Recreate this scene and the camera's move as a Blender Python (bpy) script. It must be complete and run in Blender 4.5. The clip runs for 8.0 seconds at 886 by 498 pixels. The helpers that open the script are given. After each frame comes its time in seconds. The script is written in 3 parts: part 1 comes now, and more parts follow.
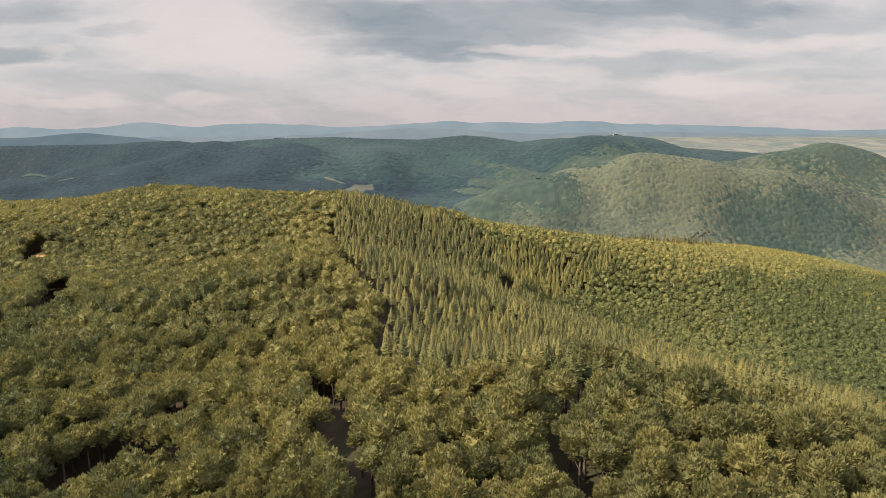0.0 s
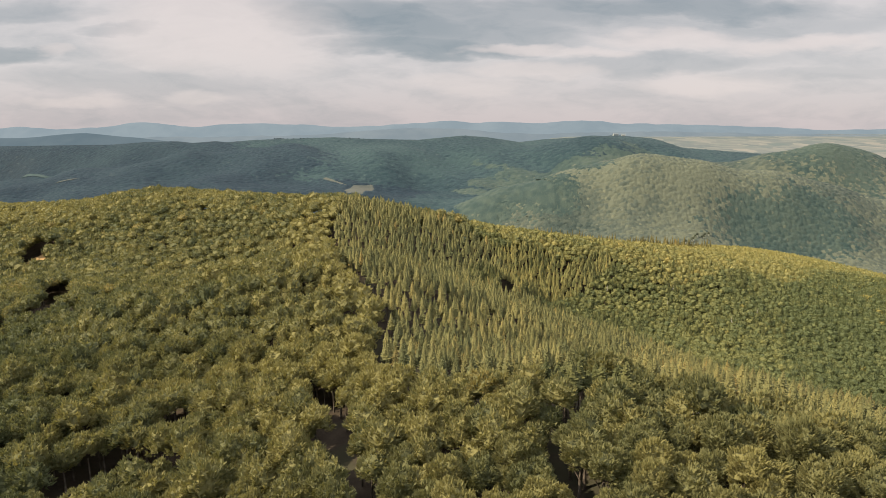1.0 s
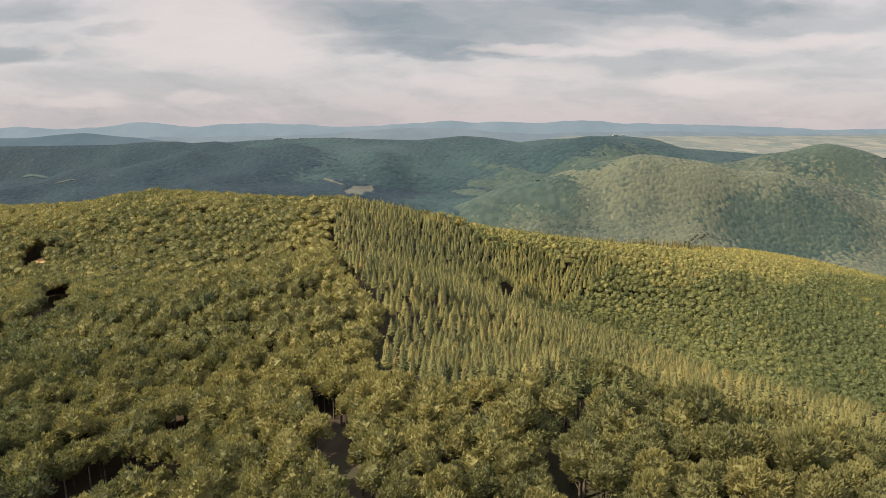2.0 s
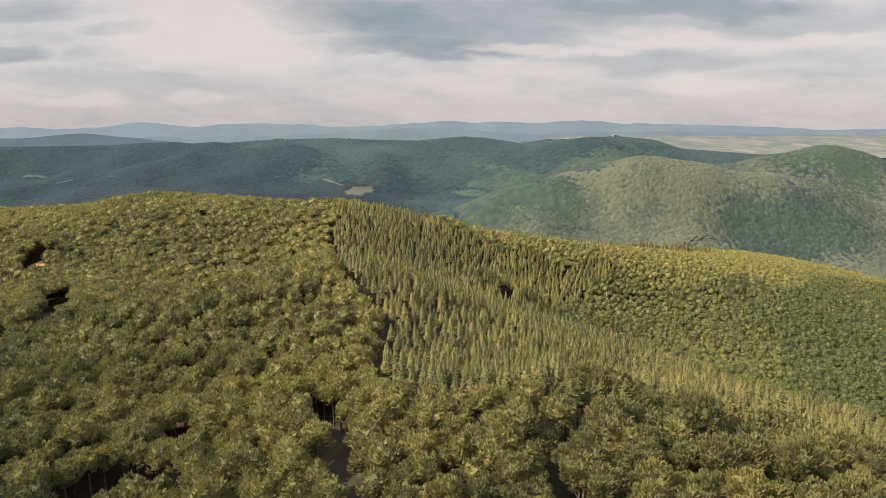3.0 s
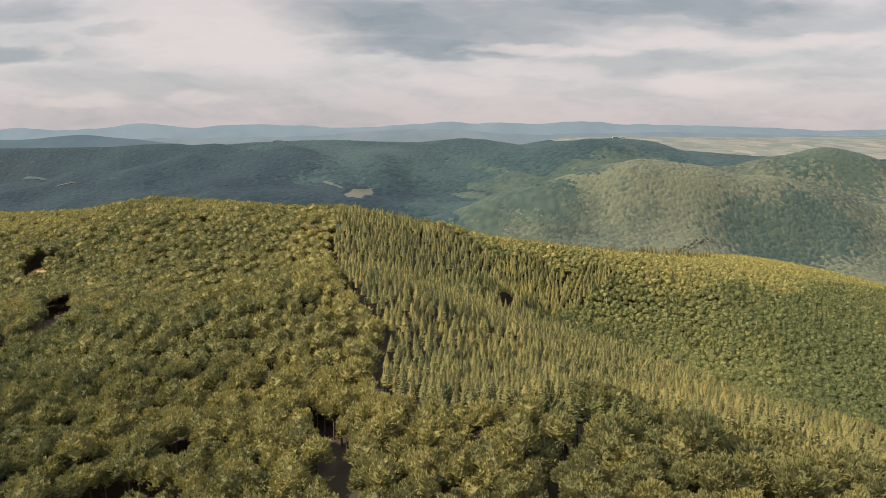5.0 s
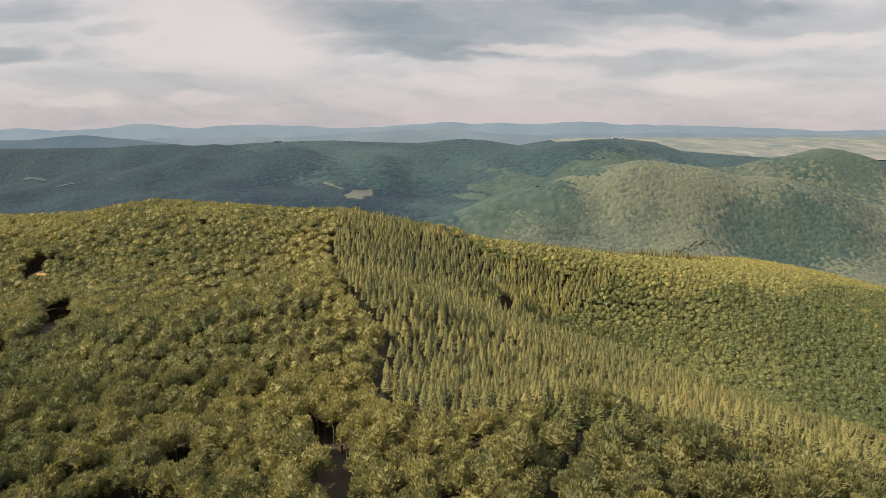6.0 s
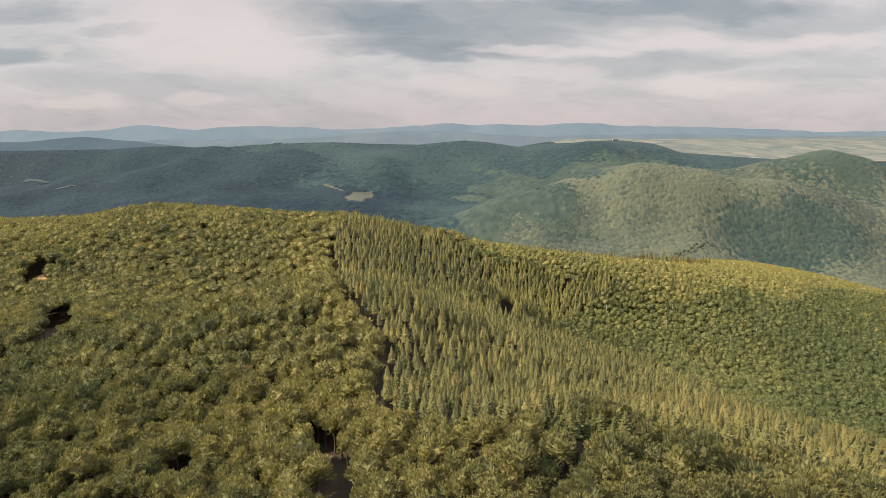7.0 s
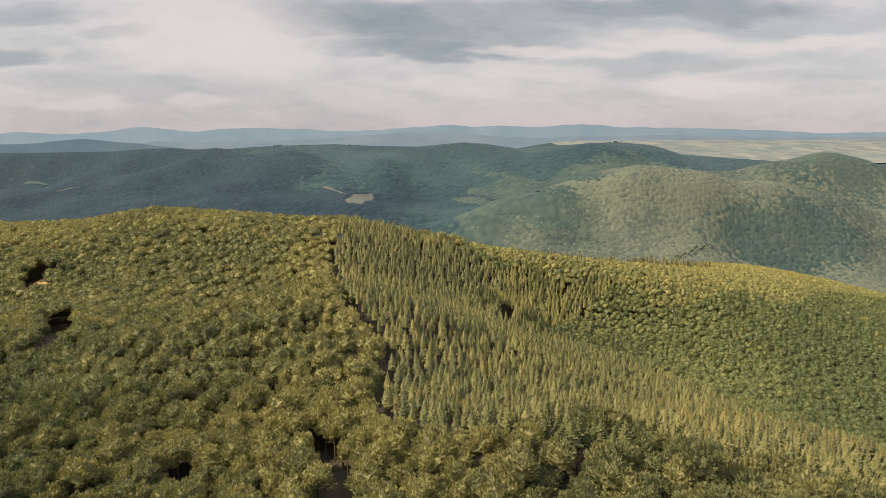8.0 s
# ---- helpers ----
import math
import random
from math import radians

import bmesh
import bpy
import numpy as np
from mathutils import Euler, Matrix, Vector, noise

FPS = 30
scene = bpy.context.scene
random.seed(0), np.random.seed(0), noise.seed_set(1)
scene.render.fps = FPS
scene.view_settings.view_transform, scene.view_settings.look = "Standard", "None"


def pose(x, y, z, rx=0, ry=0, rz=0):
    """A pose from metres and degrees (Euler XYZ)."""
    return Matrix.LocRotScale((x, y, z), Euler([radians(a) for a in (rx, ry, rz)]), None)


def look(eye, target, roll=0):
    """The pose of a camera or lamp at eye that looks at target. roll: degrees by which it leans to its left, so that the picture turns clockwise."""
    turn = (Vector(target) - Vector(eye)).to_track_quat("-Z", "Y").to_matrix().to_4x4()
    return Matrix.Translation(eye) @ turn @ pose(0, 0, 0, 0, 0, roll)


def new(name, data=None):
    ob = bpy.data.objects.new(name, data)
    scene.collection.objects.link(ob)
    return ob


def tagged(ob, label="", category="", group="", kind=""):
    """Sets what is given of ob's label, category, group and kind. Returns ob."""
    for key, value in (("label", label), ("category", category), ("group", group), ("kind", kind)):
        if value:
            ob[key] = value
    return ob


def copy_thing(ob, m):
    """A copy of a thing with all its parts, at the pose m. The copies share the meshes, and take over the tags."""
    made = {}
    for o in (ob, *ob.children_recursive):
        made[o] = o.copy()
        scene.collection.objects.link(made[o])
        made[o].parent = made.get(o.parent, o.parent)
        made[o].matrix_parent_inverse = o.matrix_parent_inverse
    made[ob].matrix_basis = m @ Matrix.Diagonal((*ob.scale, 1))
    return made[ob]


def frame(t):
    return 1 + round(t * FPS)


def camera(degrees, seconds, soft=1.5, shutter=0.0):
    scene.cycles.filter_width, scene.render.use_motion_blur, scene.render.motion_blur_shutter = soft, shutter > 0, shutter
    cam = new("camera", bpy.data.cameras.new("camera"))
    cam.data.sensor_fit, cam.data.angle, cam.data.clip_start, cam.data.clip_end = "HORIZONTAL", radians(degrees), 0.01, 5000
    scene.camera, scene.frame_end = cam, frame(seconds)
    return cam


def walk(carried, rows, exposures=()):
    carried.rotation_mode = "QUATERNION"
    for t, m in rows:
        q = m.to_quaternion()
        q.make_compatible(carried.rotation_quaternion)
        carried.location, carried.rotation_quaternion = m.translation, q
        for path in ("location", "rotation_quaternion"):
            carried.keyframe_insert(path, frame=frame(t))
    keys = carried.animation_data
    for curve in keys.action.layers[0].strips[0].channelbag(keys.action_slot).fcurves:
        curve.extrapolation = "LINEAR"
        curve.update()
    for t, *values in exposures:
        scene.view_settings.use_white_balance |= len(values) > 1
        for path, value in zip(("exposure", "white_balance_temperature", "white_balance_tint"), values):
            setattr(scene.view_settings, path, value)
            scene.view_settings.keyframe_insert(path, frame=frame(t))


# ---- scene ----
cam = camera(70, 8.0, soft=0.75)
PATH = [
    (0.0, pose(0.000, -0.000, 125.000, 79.402, -0.041, 0.036)),
    (0.5, pose(-0.040, 0.102, 126.301, 79.386, -0.027, 0.027)),
    (1.0, pose(-0.046, 0.287, 127.597, 79.358, -0.017, 0.018)),
    (1.5, pose(-0.102, 0.448, 128.914, 79.332, -0.010, 0.007)),
    (3.0, pose(-0.137, 0.683, 132.719, 79.288, -0.006, -0.035)),
    (3.5, pose(-0.117, 0.712, 133.978, 79.283, 0.005, -0.040)),
    (4.0, pose(-0.114, 0.877, 135.133, 79.293, 0.015, -0.039)),
    (4.5, pose(-0.138, 0.977, 136.384, 79.309, 0.021, -0.038)),
    (6.0, pose(-0.142, 1.214, 140.052, 79.307, 0.021, -0.045)),
    (6.5, pose(-0.150, 1.322, 141.239, 79.331, 0.031, -0.036)),
    (7.0, pose(-0.174, 1.295, 142.534, 79.392, 0.058, -0.028)),
    (7.5, pose(-0.128, 1.406, 143.778, 79.454, 0.090, -0.022)),
    (8.0, pose(-0.144, 1.435, 145.000, 79.500, 0.120, -0.021)),
]
walk(cam, PATH, exposures=[(0.0, 0.97), (8.0, 0.94)])


# ---------------------------------------------------------------- light
SKY_SHARE = 0.525                    # with the exposure of the walk
SUN_TURN, SUN_HIGH = 107.0, 40.0     # degrees to the left of the view's way, and above the level
sun_way = Vector((-math.sin(radians(SUN_TURN)) * math.cos(radians(SUN_HIGH)),
                  math.cos(radians(SUN_TURN)) * math.cos(radians(SUN_HIGH)), math.sin(radians(SUN_HIGH))))
sun = new("sun", bpy.data.lights.new("sun", "SUN"))
sun.data.energy, sun.data.angle, sun.data.color = 4.8, radians(0.8), (1.0, 0.845, 0.61)
sun.matrix_world = look(sun_way * 400, (0, 0, 0))


class Nodes:
    """A short hand for node trees."""

    def __init__(self, tree):
        self.tree = tree
        tree.nodes.clear()

    def add(self, kind):
        return self.tree.nodes.new(kind)

    def link(self, a, b):
        self.tree.links.new(a, b)

    def put(self, socket, value):
        if isinstance(value, bpy.types.NodeSocket):
            self.link(value, socket)
        else:
            socket.default_value = value

    def math(self, operation, a, b=0.0, c=0.0):
        node = self.add("ShaderNodeMath")
        node.operation = operation
        for socket, value in zip(node.inputs, (a, b, c)):
            self.put(socket, value)
        return node.outputs[0]

    def noise(self, vector, scale, detail=3.0, rough=0.5, distortion=0.0):
        node = self.add("ShaderNodeTexNoise")
        self.link(vector, node.inputs["Vector"])
        for key, value in (("Scale", scale), ("Detail", detail), ("Roughness", rough), ("Distortion", distortion)):
            node.inputs[key].default_value = value
        return node.outputs["Fac"]

    def step(self, value, low, high):
        node = self.add("ShaderNodeMapRange")
        node.interpolation_type = "SMOOTHSTEP"
        self.put(node.inputs["Value"], value)
        self.put(node.inputs["From Min"], low)
        self.put(node.inputs["From Max"], high)
        return node.outputs["Result"]

    def mix(self, factor, a, b, blend="MIX"):
        node = self.add("ShaderNodeMix")
        node.data_type, node.blend_type = "RGBA", blend
        self.put(node.inputs["Factor"], factor)
        for socket, value in ((node.inputs[6], a), (node.inputs[7], b)):
            self.put(socket, (*value, 1.0) if isinstance(value, tuple) and len(value) == 3 else value)
        return node.outputs[2]

    def combine(self, x, y, z):
        node = self.add("ShaderNodeCombineXYZ")
        for socket, value in zip(node.inputs, (x, y, z)):
            self.put(socket, value)
        return node.outputs[0]


# ---------------------------------------------------------------- the cloudy sky
world = bpy.data.worlds.new("cloudy_sky")
scene.world = world
world.use_nodes = True
n = Nodes(world.node_tree)
coord = n.add("ShaderNodeTexCoord").outputs["Generated"]
split = n.add("ShaderNodeSeparateXYZ")
n.link(coord, split.inputs[0])
dx, dy, dz = split.outputs
ahead = n.math("MAXIMUM", n.math("ABSOLUTE", dy), 0.25)
side, rise = n.math("DIVIDE", dx, ahead), n.math("DIVIDE", dz, ahead)
high = n.math("ADD", n.math("MAXIMUM", dz, 0.0), 0.10)
deck = n.combine(n.math("DIVIDE", dx, high), n.math("DIVIDE", dy, high), 0.0)       # the cloud deck, seen from below
flat = n.combine(side, n.math("MULTIPLY", rise, 3.4), 0.0)
curl = n.noise(flat, 5.0, 5.0, 0.55)
curl_b = n.noise(n.combine(n.math("ADD", side, 7.3), n.math("MULTIPLY", rise, 3.4), 0.0), 5.0, 5.0, 0.55)
side_w = n.math("ADD", side, n.math("MULTIPLY", n.math("SUBTRACT", curl, 0.5), 0.20))
rise_w = n.math("ADD", rise, n.math("MULTIPLY", n.math("SUBTRACT", curl_b, 0.5), 0.070))


def bank(s, r, half_wide, half_high, lean=0.0, soft=0.9):
    """A cloud bank at a bearing and a height above the skyline, with torn edges."""
    u = n.math("SUBTRACT", side_w, s)
    v = n.math("SUBTRACT", n.math("SUBTRACT", rise_w, r), n.math("MULTIPLY", u, lean))
    u, v = n.math("DIVIDE", u, half_wide), n.math("DIVIDE", v, half_high)
    far = n.math("ADD", n.math("MULTIPLY", u, u), n.math("MULTIPLY", v, v))
    return n.step(far, 1.0 + soft, 1.0 - soft)


dark = 0.0
for place, weight in (((0.32, 0.180, 0.26, 0.020, -0.02), 0.85), ((-0.09, 0.164, 0.18, 0.032, -0.16), 0.92), ((-0.03, 0.124, 0.15, 0.016, -0.06), 0.88), ((0.02, 0.150, 0.20, 0.030, -0.05), 0.70),
                      ((0.10, 0.172, 0.28, 0.024, 0.00), 0.70), ((0.45, 0.158, 0.36, 0.022, 0.00), 0.42),
                      ((0.30, 0.100, 0.22, 0.016, 0.03), 0.45), ((-0.68, 0.108, 0.10, 0.014, 0.00), 0.75),
                      ((-0.66, 0.172, 0.13, 0.020, 0.05), 0.60), ((-0.46, 0.068, 0.20, 0.018, -0.05), 0.36),
                      ((-0.50, 0.148, 0.055, 0.009, 0.00), 0.55), ((0.62, 0.085, 0.20, 0.012, 0.02), 0.30)):
    part_dark = n.math("MULTIPLY", bank(*place), weight)
    dark = part_dark if dark == 0.0 else n.math("MAXIMUM", dark, part_dark)
light = 0.0
for place, weight in (((0.55, 0.128, 0.12, 0.013, 0.0, 1.0), 0.75), ((0.36, 0.133, 0.10, 0.014, 0.0, 1.0), 0.65),
                      ((0.11, 0.120, 0.08, 0.007, 0.0, 1.0), 0.7), ((0.22, 0.116, 0.07, 0.007, 0.0, 1.0), 0.6), ((0.13, 0.088, 0.08, 0.012, 0.0, 1.0), 0.6), ((0.40, 0.070, 0.11, 0.018, 0.0, 1.0), 0.6),
                      ((-0.34, 0.150, 0.17, 0.060, 0.0, 1.0), 0.7), ((0.04, 0.066, 0.10, 0.013, 0.0, 1.0), 0.45),
                      ((-0.57, 0.043, 0.07, 0.010, 0.0, 1.0), 0.5), ((-0.38, 0.045, 0.06, 0.010, 0.0, 1.0), 0.4),
                      ((-0.58, 0.112, 0.03, 0.008, 0.0, 1.0), 0.5)):
    part_light = n.math("MULTIPLY", bank(*place), weight)
    light = part_light if light == 0.0 else n.math("MAXIMUM", light, part_light)
overhead = n.step(n.noise(deck, 0.55, 6.0, 0.55, 0.4), 0.40, 0.68)
wisp = n.step(n.noise(flat, 11.0, 6.0, 0.62, 0.6), 0.40, 0.70)
streak = n.step(n.noise(flat, 4.0, 8.0, 0.62, 0.4), 0.36, 0.70)
grey = n.math("MAXIMUM", dark, n.math("MULTIPLY", overhead, n.step(rise, 0.17, 0.5)))
grey = n.math("MAXIMUM", grey, n.math("MULTIPLY", streak, 0.34))
grey = n.math("ADD", grey, n.math("MULTIPLY", n.math("SUBTRACT", wisp, 0.45), 0.16), 0.0)
low = n.step(rise, 0.12, -0.01)
base = n.mix(low, (0.690, 0.650, 0.646), (0.628, 0.556, 0.562))
cloud = n.mix(n.math("MULTIPLY", grey, 0.95), base, (0.262, 0.310, 0.344))
cloud = n.mix(n.math("MULTIPLY", light, 0.85), cloud, (0.840, 0.735, 0.700))
sky = n.add("ShaderNodeTexSky")
sky.sky_type, sky.sun_disc = "NISHITA", False
sky.sun_elevation, sky.sun_rotation = radians(SUN_HIGH), radians(-SUN_TURN)
blue = n.mix(1.0, sky.outputs[0], (0.10, 0.10, 0.10), "MULTIPLY")
paint = n.mix(0.90, blue, cloud)
zenith_fill = n.math("ADD", 1.0, n.math("MULTIPLY", n.step(dz, 0.20, 0.85), 2.8))     # unseen sky overhead made brighter, added as fill from above
paint = n.mix(1.0, paint, n.combine(zenith_fill, zenith_fill, zenith_fill), "MULTIPLY")
ground_side = n.step(dz, -0.02, -0.06)
paint = n.mix(ground_side, paint, (0.10, 0.11, 0.07))
back = n.add("ShaderNodeBackground")
n.link(paint, back.inputs["Color"])
back.inputs["Strength"].default_value = SKY_SHARE
n.link(back.outputs[0], n.add("ShaderNodeOutputWorld").inputs["Surface"])


# ---------------------------------------------------------------- materials
def foliage(name, deep, mid, bright, gold, gold_share=0.015, patch_scale=0.013, through_leaf=0.32, single=False, spread=0.6, patchy=1.7, clump=1.1):
    """Leaves: greens that vary by stand, by tree and by spray, with some light through them. single: for trees that are objects of their own."""
    m = bpy.data.materials.new(name)
    m.use_nodes = True
    n = Nodes(m.node_tree)
    geo = n.add("ShaderNodeNewGeometry")
    where, each = geo.outputs["Position"], geo.outputs["Random Per Island"]
    if single:
        tree = n.add("ShaderNodeObjectInfo").outputs["Random"]
    else:
        tone = n.add("ShaderNodeAttribute")
        tone.attribute_name = "tone"
        tree = tone.outputs["Fac"]
    stand = n.noise(where, patch_scale, 3.0, 0.55)
    leaf = n.noise(where, clump, 3.0, 0.6)
    mixed = n.math("ADD", n.math("MULTIPLY", n.math("SUBTRACT", stand, 0.5), patchy), n.math("MULTIPLY", n.math("SUBTRACT", tree, 0.5), 0.75))
    mixed = n.math("ADD", n.math("ADD", mixed, 0.5), n.math("MULTIPLY", n.math("SUBTRACT", each, 0.5), spread))
    mixed = n.math("ADD", mixed, n.math("MULTIPLY", n.math("SUBTRACT", leaf, 0.5), 0.6))
    colour = n.mix(n.step(mixed, 0.0, 0.55), deep, mid)
    colour = n.mix(n.step(mixed, 0.5, 1.1), colour, bright)
    golden = n.math("MULTIPLY", n.step(n.math("FRACT", n.math("MULTIPLY", tree, 7.31)), 1.0 - gold_share * 1.3, 1.0 - gold_share * 0.7), n.step(n.math("ADD", each, leaf), 0.5, 1.0))
    colour = n.mix(n.math("MULTIPLY", golden, 0.7), colour, gold)
    plain = n.add("ShaderNodeBsdfPrincipled")
    n.link(colour, plain.inputs["Base Color"])
    plain.inputs["Roughness"].default_value = 0.6
    relief = n.add("ShaderNodeBump")
    relief.inputs["Strength"].default_value, relief.inputs["Distance"].default_value = 0.7, min(0.8 / clump, 1.2)
    n.link(leaf, relief.inputs["Height"])
    n.link(relief.outputs[0], plain.inputs["Normal"])
    plain.inputs["Specular IOR Level"].default_value = 0.08
    glow = n.add("ShaderNodeBsdfTranslucent")
    n.link(n.mix(1.0, colour, (1.2, 1.15, 0.7), "MULTIPLY"), glow.inputs["Color"])
    both = n.add("ShaderNodeMixShader")
    both.inputs[0].default_value = through_leaf
    n.link(plain.outputs[0], both.inputs[1])
    n.link(glow.outputs[0], both.inputs[2])
    n.link(both.outputs[0], n.add("ShaderNodeOutputMaterial").inputs["Surface"])
    return m


def earth(name, first, second, scale, third=None, rough=0.95, bump=0.3, spread=(0.35, 0.65)):
    """Soil, litter, grass or stubble: two or three tones at two sizes, with fine relief."""
    m = bpy.data.materials.new(name)
    m.use_nodes = True
    n = Nodes(m.node_tree)
    where = n.add("ShaderNodeNewGeometry").outputs["Position"]
    broad, fine = n.noise(where, scale, 4.0, 0.6), n.noise(where, scale * 9, 3.0, 0.6)
    tone = n.math("ADD", n.math("MULTIPLY", broad, 0.7), n.math("MULTIPLY", fine, 0.3))
    colour = n.mix(n.step(tone, *spread), first, second)
    if third:
        colour = n.mix(n.step(n.noise(where, scale * 0.4, 2.0), 0.5, 0.62), colour, third)
    bsdf = n.add("ShaderNodeBsdfPrincipled")
    n.link(colour, bsdf.inputs["Base Color"])
    bsdf.inputs["Roughness"].default_value = rough
    bsdf.inputs["Specular IOR Level"].default_value = 0.1
    relief = n.add("ShaderNodeBump")
    relief.inputs["Strength"].default_value = bump
    n.link(fine, relief.inputs["Height"])
    n.link(relief.outputs[0], bsdf.inputs["Normal"])
    n.link(bsdf.outputs[0], n.add("ShaderNodeOutputMaterial").inputs["Surface"])
    return m


def farmland(name):
    """Far fields: patches of straw, pasture and wood, each with a tone of its own, haze put into the greyed colours."""
    m = bpy.data.materials.new(name)
    m.use_nodes = True
    n = Nodes(m.node_tree)
    where = n.add("ShaderNodeNewGeometry").outputs["Position"]
    split = n.add("ShaderNodeSeparateXYZ")
    n.link(where, split.inputs[0])
    bend = n.math("MULTIPLY", n.noise(where, 0.003, 3.0), 260.0)
    spot = n.combine(n.math("MULTIPLY", n.math("ADD", split.outputs[0], bend), 0.016), n.math("MULTIPLY", n.math("ADD", split.outputs[1], bend), 0.0055), 0.0)
    cell = n.add("ShaderNodeTexVoronoi")
    cell.inputs["Scale"].default_value = 1.0
    n.link(spot, cell.inputs["Vector"])
    pick = n.add("ShaderNodeSeparateXYZ")
    n.link(cell.outputs["Color"], pick.inputs[0])
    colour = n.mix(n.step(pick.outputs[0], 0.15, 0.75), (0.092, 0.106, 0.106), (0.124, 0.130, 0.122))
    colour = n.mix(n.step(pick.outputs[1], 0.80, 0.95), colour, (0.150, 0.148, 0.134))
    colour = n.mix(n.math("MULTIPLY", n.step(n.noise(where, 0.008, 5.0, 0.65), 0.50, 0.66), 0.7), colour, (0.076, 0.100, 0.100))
    bsdf = n.add("ShaderNodeBsdfDiffuse")
    n.link(colour, bsdf.inputs["Color"])
    n.link(bsdf.outputs[0], n.add("ShaderNodeOutputMaterial").inputs["Surface"])
    return m


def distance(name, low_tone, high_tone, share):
    """The far mountains: aerial haze put into a pale blue colour, a share of it glowing."""
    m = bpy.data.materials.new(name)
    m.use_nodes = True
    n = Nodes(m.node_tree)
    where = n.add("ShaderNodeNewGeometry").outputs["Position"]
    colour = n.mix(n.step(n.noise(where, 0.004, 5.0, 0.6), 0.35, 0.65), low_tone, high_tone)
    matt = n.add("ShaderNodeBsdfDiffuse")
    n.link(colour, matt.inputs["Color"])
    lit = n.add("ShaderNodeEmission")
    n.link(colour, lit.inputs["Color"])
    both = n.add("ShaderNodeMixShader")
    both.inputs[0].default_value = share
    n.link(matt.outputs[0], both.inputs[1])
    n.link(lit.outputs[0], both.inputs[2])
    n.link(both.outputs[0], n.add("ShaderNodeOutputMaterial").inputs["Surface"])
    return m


BEECH_TONES = ((0.082, 0.092, 0.046), (0.138, 0.137, 0.062), (0.206, 0.189, 0.077), (0.235, 0.192, 0.072))
SPRUCE_TONES = ((0.092, 0.099, 0.046), (0.146, 0.141, 0.059), (0.206, 0.184, 0.072), (0.255, 0.190, 0.066))
BEECH, BEECH_SINGLE = foliage("beech_leaves", *BEECH_TONES), foliage("beech_leaves_single", *BEECH_TONES, single=True, spread=0.35)
SPRUCE = foliage("spruce_needles", *SPRUCE_TONES, 0.02, 0.016, 0.12, spread=0.25)
SPRUCE_SINGLE = foliage("spruce_needles_single", *SPRUCE_TONES, 0.02, 0.016, 0.12, single=True, spread=0.25)
BROWNED = foliage("browned_needles", (0.108, 0.100, 0.046), (0.154, 0.136, 0.055), (0.205, 0.168, 0.063), (0.235, 0.166, 0.058), 0.06, 0.02, 0.2, spread=0.25)
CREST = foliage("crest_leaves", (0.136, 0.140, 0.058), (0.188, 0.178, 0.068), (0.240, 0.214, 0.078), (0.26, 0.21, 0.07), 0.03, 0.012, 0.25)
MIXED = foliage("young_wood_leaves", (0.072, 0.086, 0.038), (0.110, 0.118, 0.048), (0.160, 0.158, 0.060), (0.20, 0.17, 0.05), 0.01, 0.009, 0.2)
# hill greens greyed for haze; the strong patchiness paints cloud-shadow mottling
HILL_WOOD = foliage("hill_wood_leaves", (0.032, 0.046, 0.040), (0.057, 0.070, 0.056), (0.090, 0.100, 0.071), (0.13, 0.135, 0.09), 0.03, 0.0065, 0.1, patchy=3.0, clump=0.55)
# valley and flank woods: haze and cloud shade put into dark blue-green tones
VALLEY_WOOD = foliage("valley_wood_haze", (0.008, 0.020, 0.025), (0.013, 0.028, 0.033), (0.022, 0.041, 0.043), (0.045, 0.066, 0.060), 0.04, 0.0035, 0.0, patchy=2.6, clump=0.3)
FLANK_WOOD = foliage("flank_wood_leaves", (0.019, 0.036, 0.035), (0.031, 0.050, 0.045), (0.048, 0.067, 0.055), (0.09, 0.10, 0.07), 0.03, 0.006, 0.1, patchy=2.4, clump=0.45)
DEEP_WOOD = foliage("deep_valley_shade", (0.005, 0.013, 0.020), (0.007, 0.017, 0.025), (0.012, 0.025, 0.032), (0.035, 0.05, 0.05), 0.04, 0.0035, 0.0, patchy=2.0, clump=0.3)
DARK_NEEDLES = foliage("dark_needles", (0.048, 0.054, 0.022), (0.072, 0.077, 0.030), (0.104, 0.104, 0.041), (0.15, 0.14, 0.06), 0.02, 0.02, 0.1)
BARK = earth("bark", (0.055, 0.045, 0.035), (0.12, 0.10, 0.08), 0.8)
LITTER = earth("forest_floor", (0.034, 0.027, 0.020), (0.058, 0.045, 0.032), 0.15, (0.040, 0.038, 0.024))
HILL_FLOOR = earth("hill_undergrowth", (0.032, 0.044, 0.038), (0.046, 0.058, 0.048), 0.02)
# the valley woods' haze tint carried on in the floor colour
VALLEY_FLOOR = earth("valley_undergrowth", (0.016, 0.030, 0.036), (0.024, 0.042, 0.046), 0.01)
GRASS = earth("glade_grass", (0.13, 0.15, 0.05), (0.19, 0.20, 0.07), 0.3)
STUBBLE = earth("dry_meadow", (0.24, 0.155, 0.068), (0.32, 0.215, 0.10), 0.2)
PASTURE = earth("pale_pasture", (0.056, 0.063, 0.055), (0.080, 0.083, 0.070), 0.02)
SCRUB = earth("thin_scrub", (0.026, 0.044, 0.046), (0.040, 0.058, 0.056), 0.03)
PLAIN = farmland("far_farmland")
# haze over each range, put into its blue and its glow
FAR_BLUE = distance("far_mountain_haze", (0.126, 0.160, 0.186), (0.142, 0.176, 0.200), 0.75)
NEAR_BLUE = distance("foothill_haze", (0.108, 0.135, 0.156), (0.126, 0.152, 0.170), 0.7)
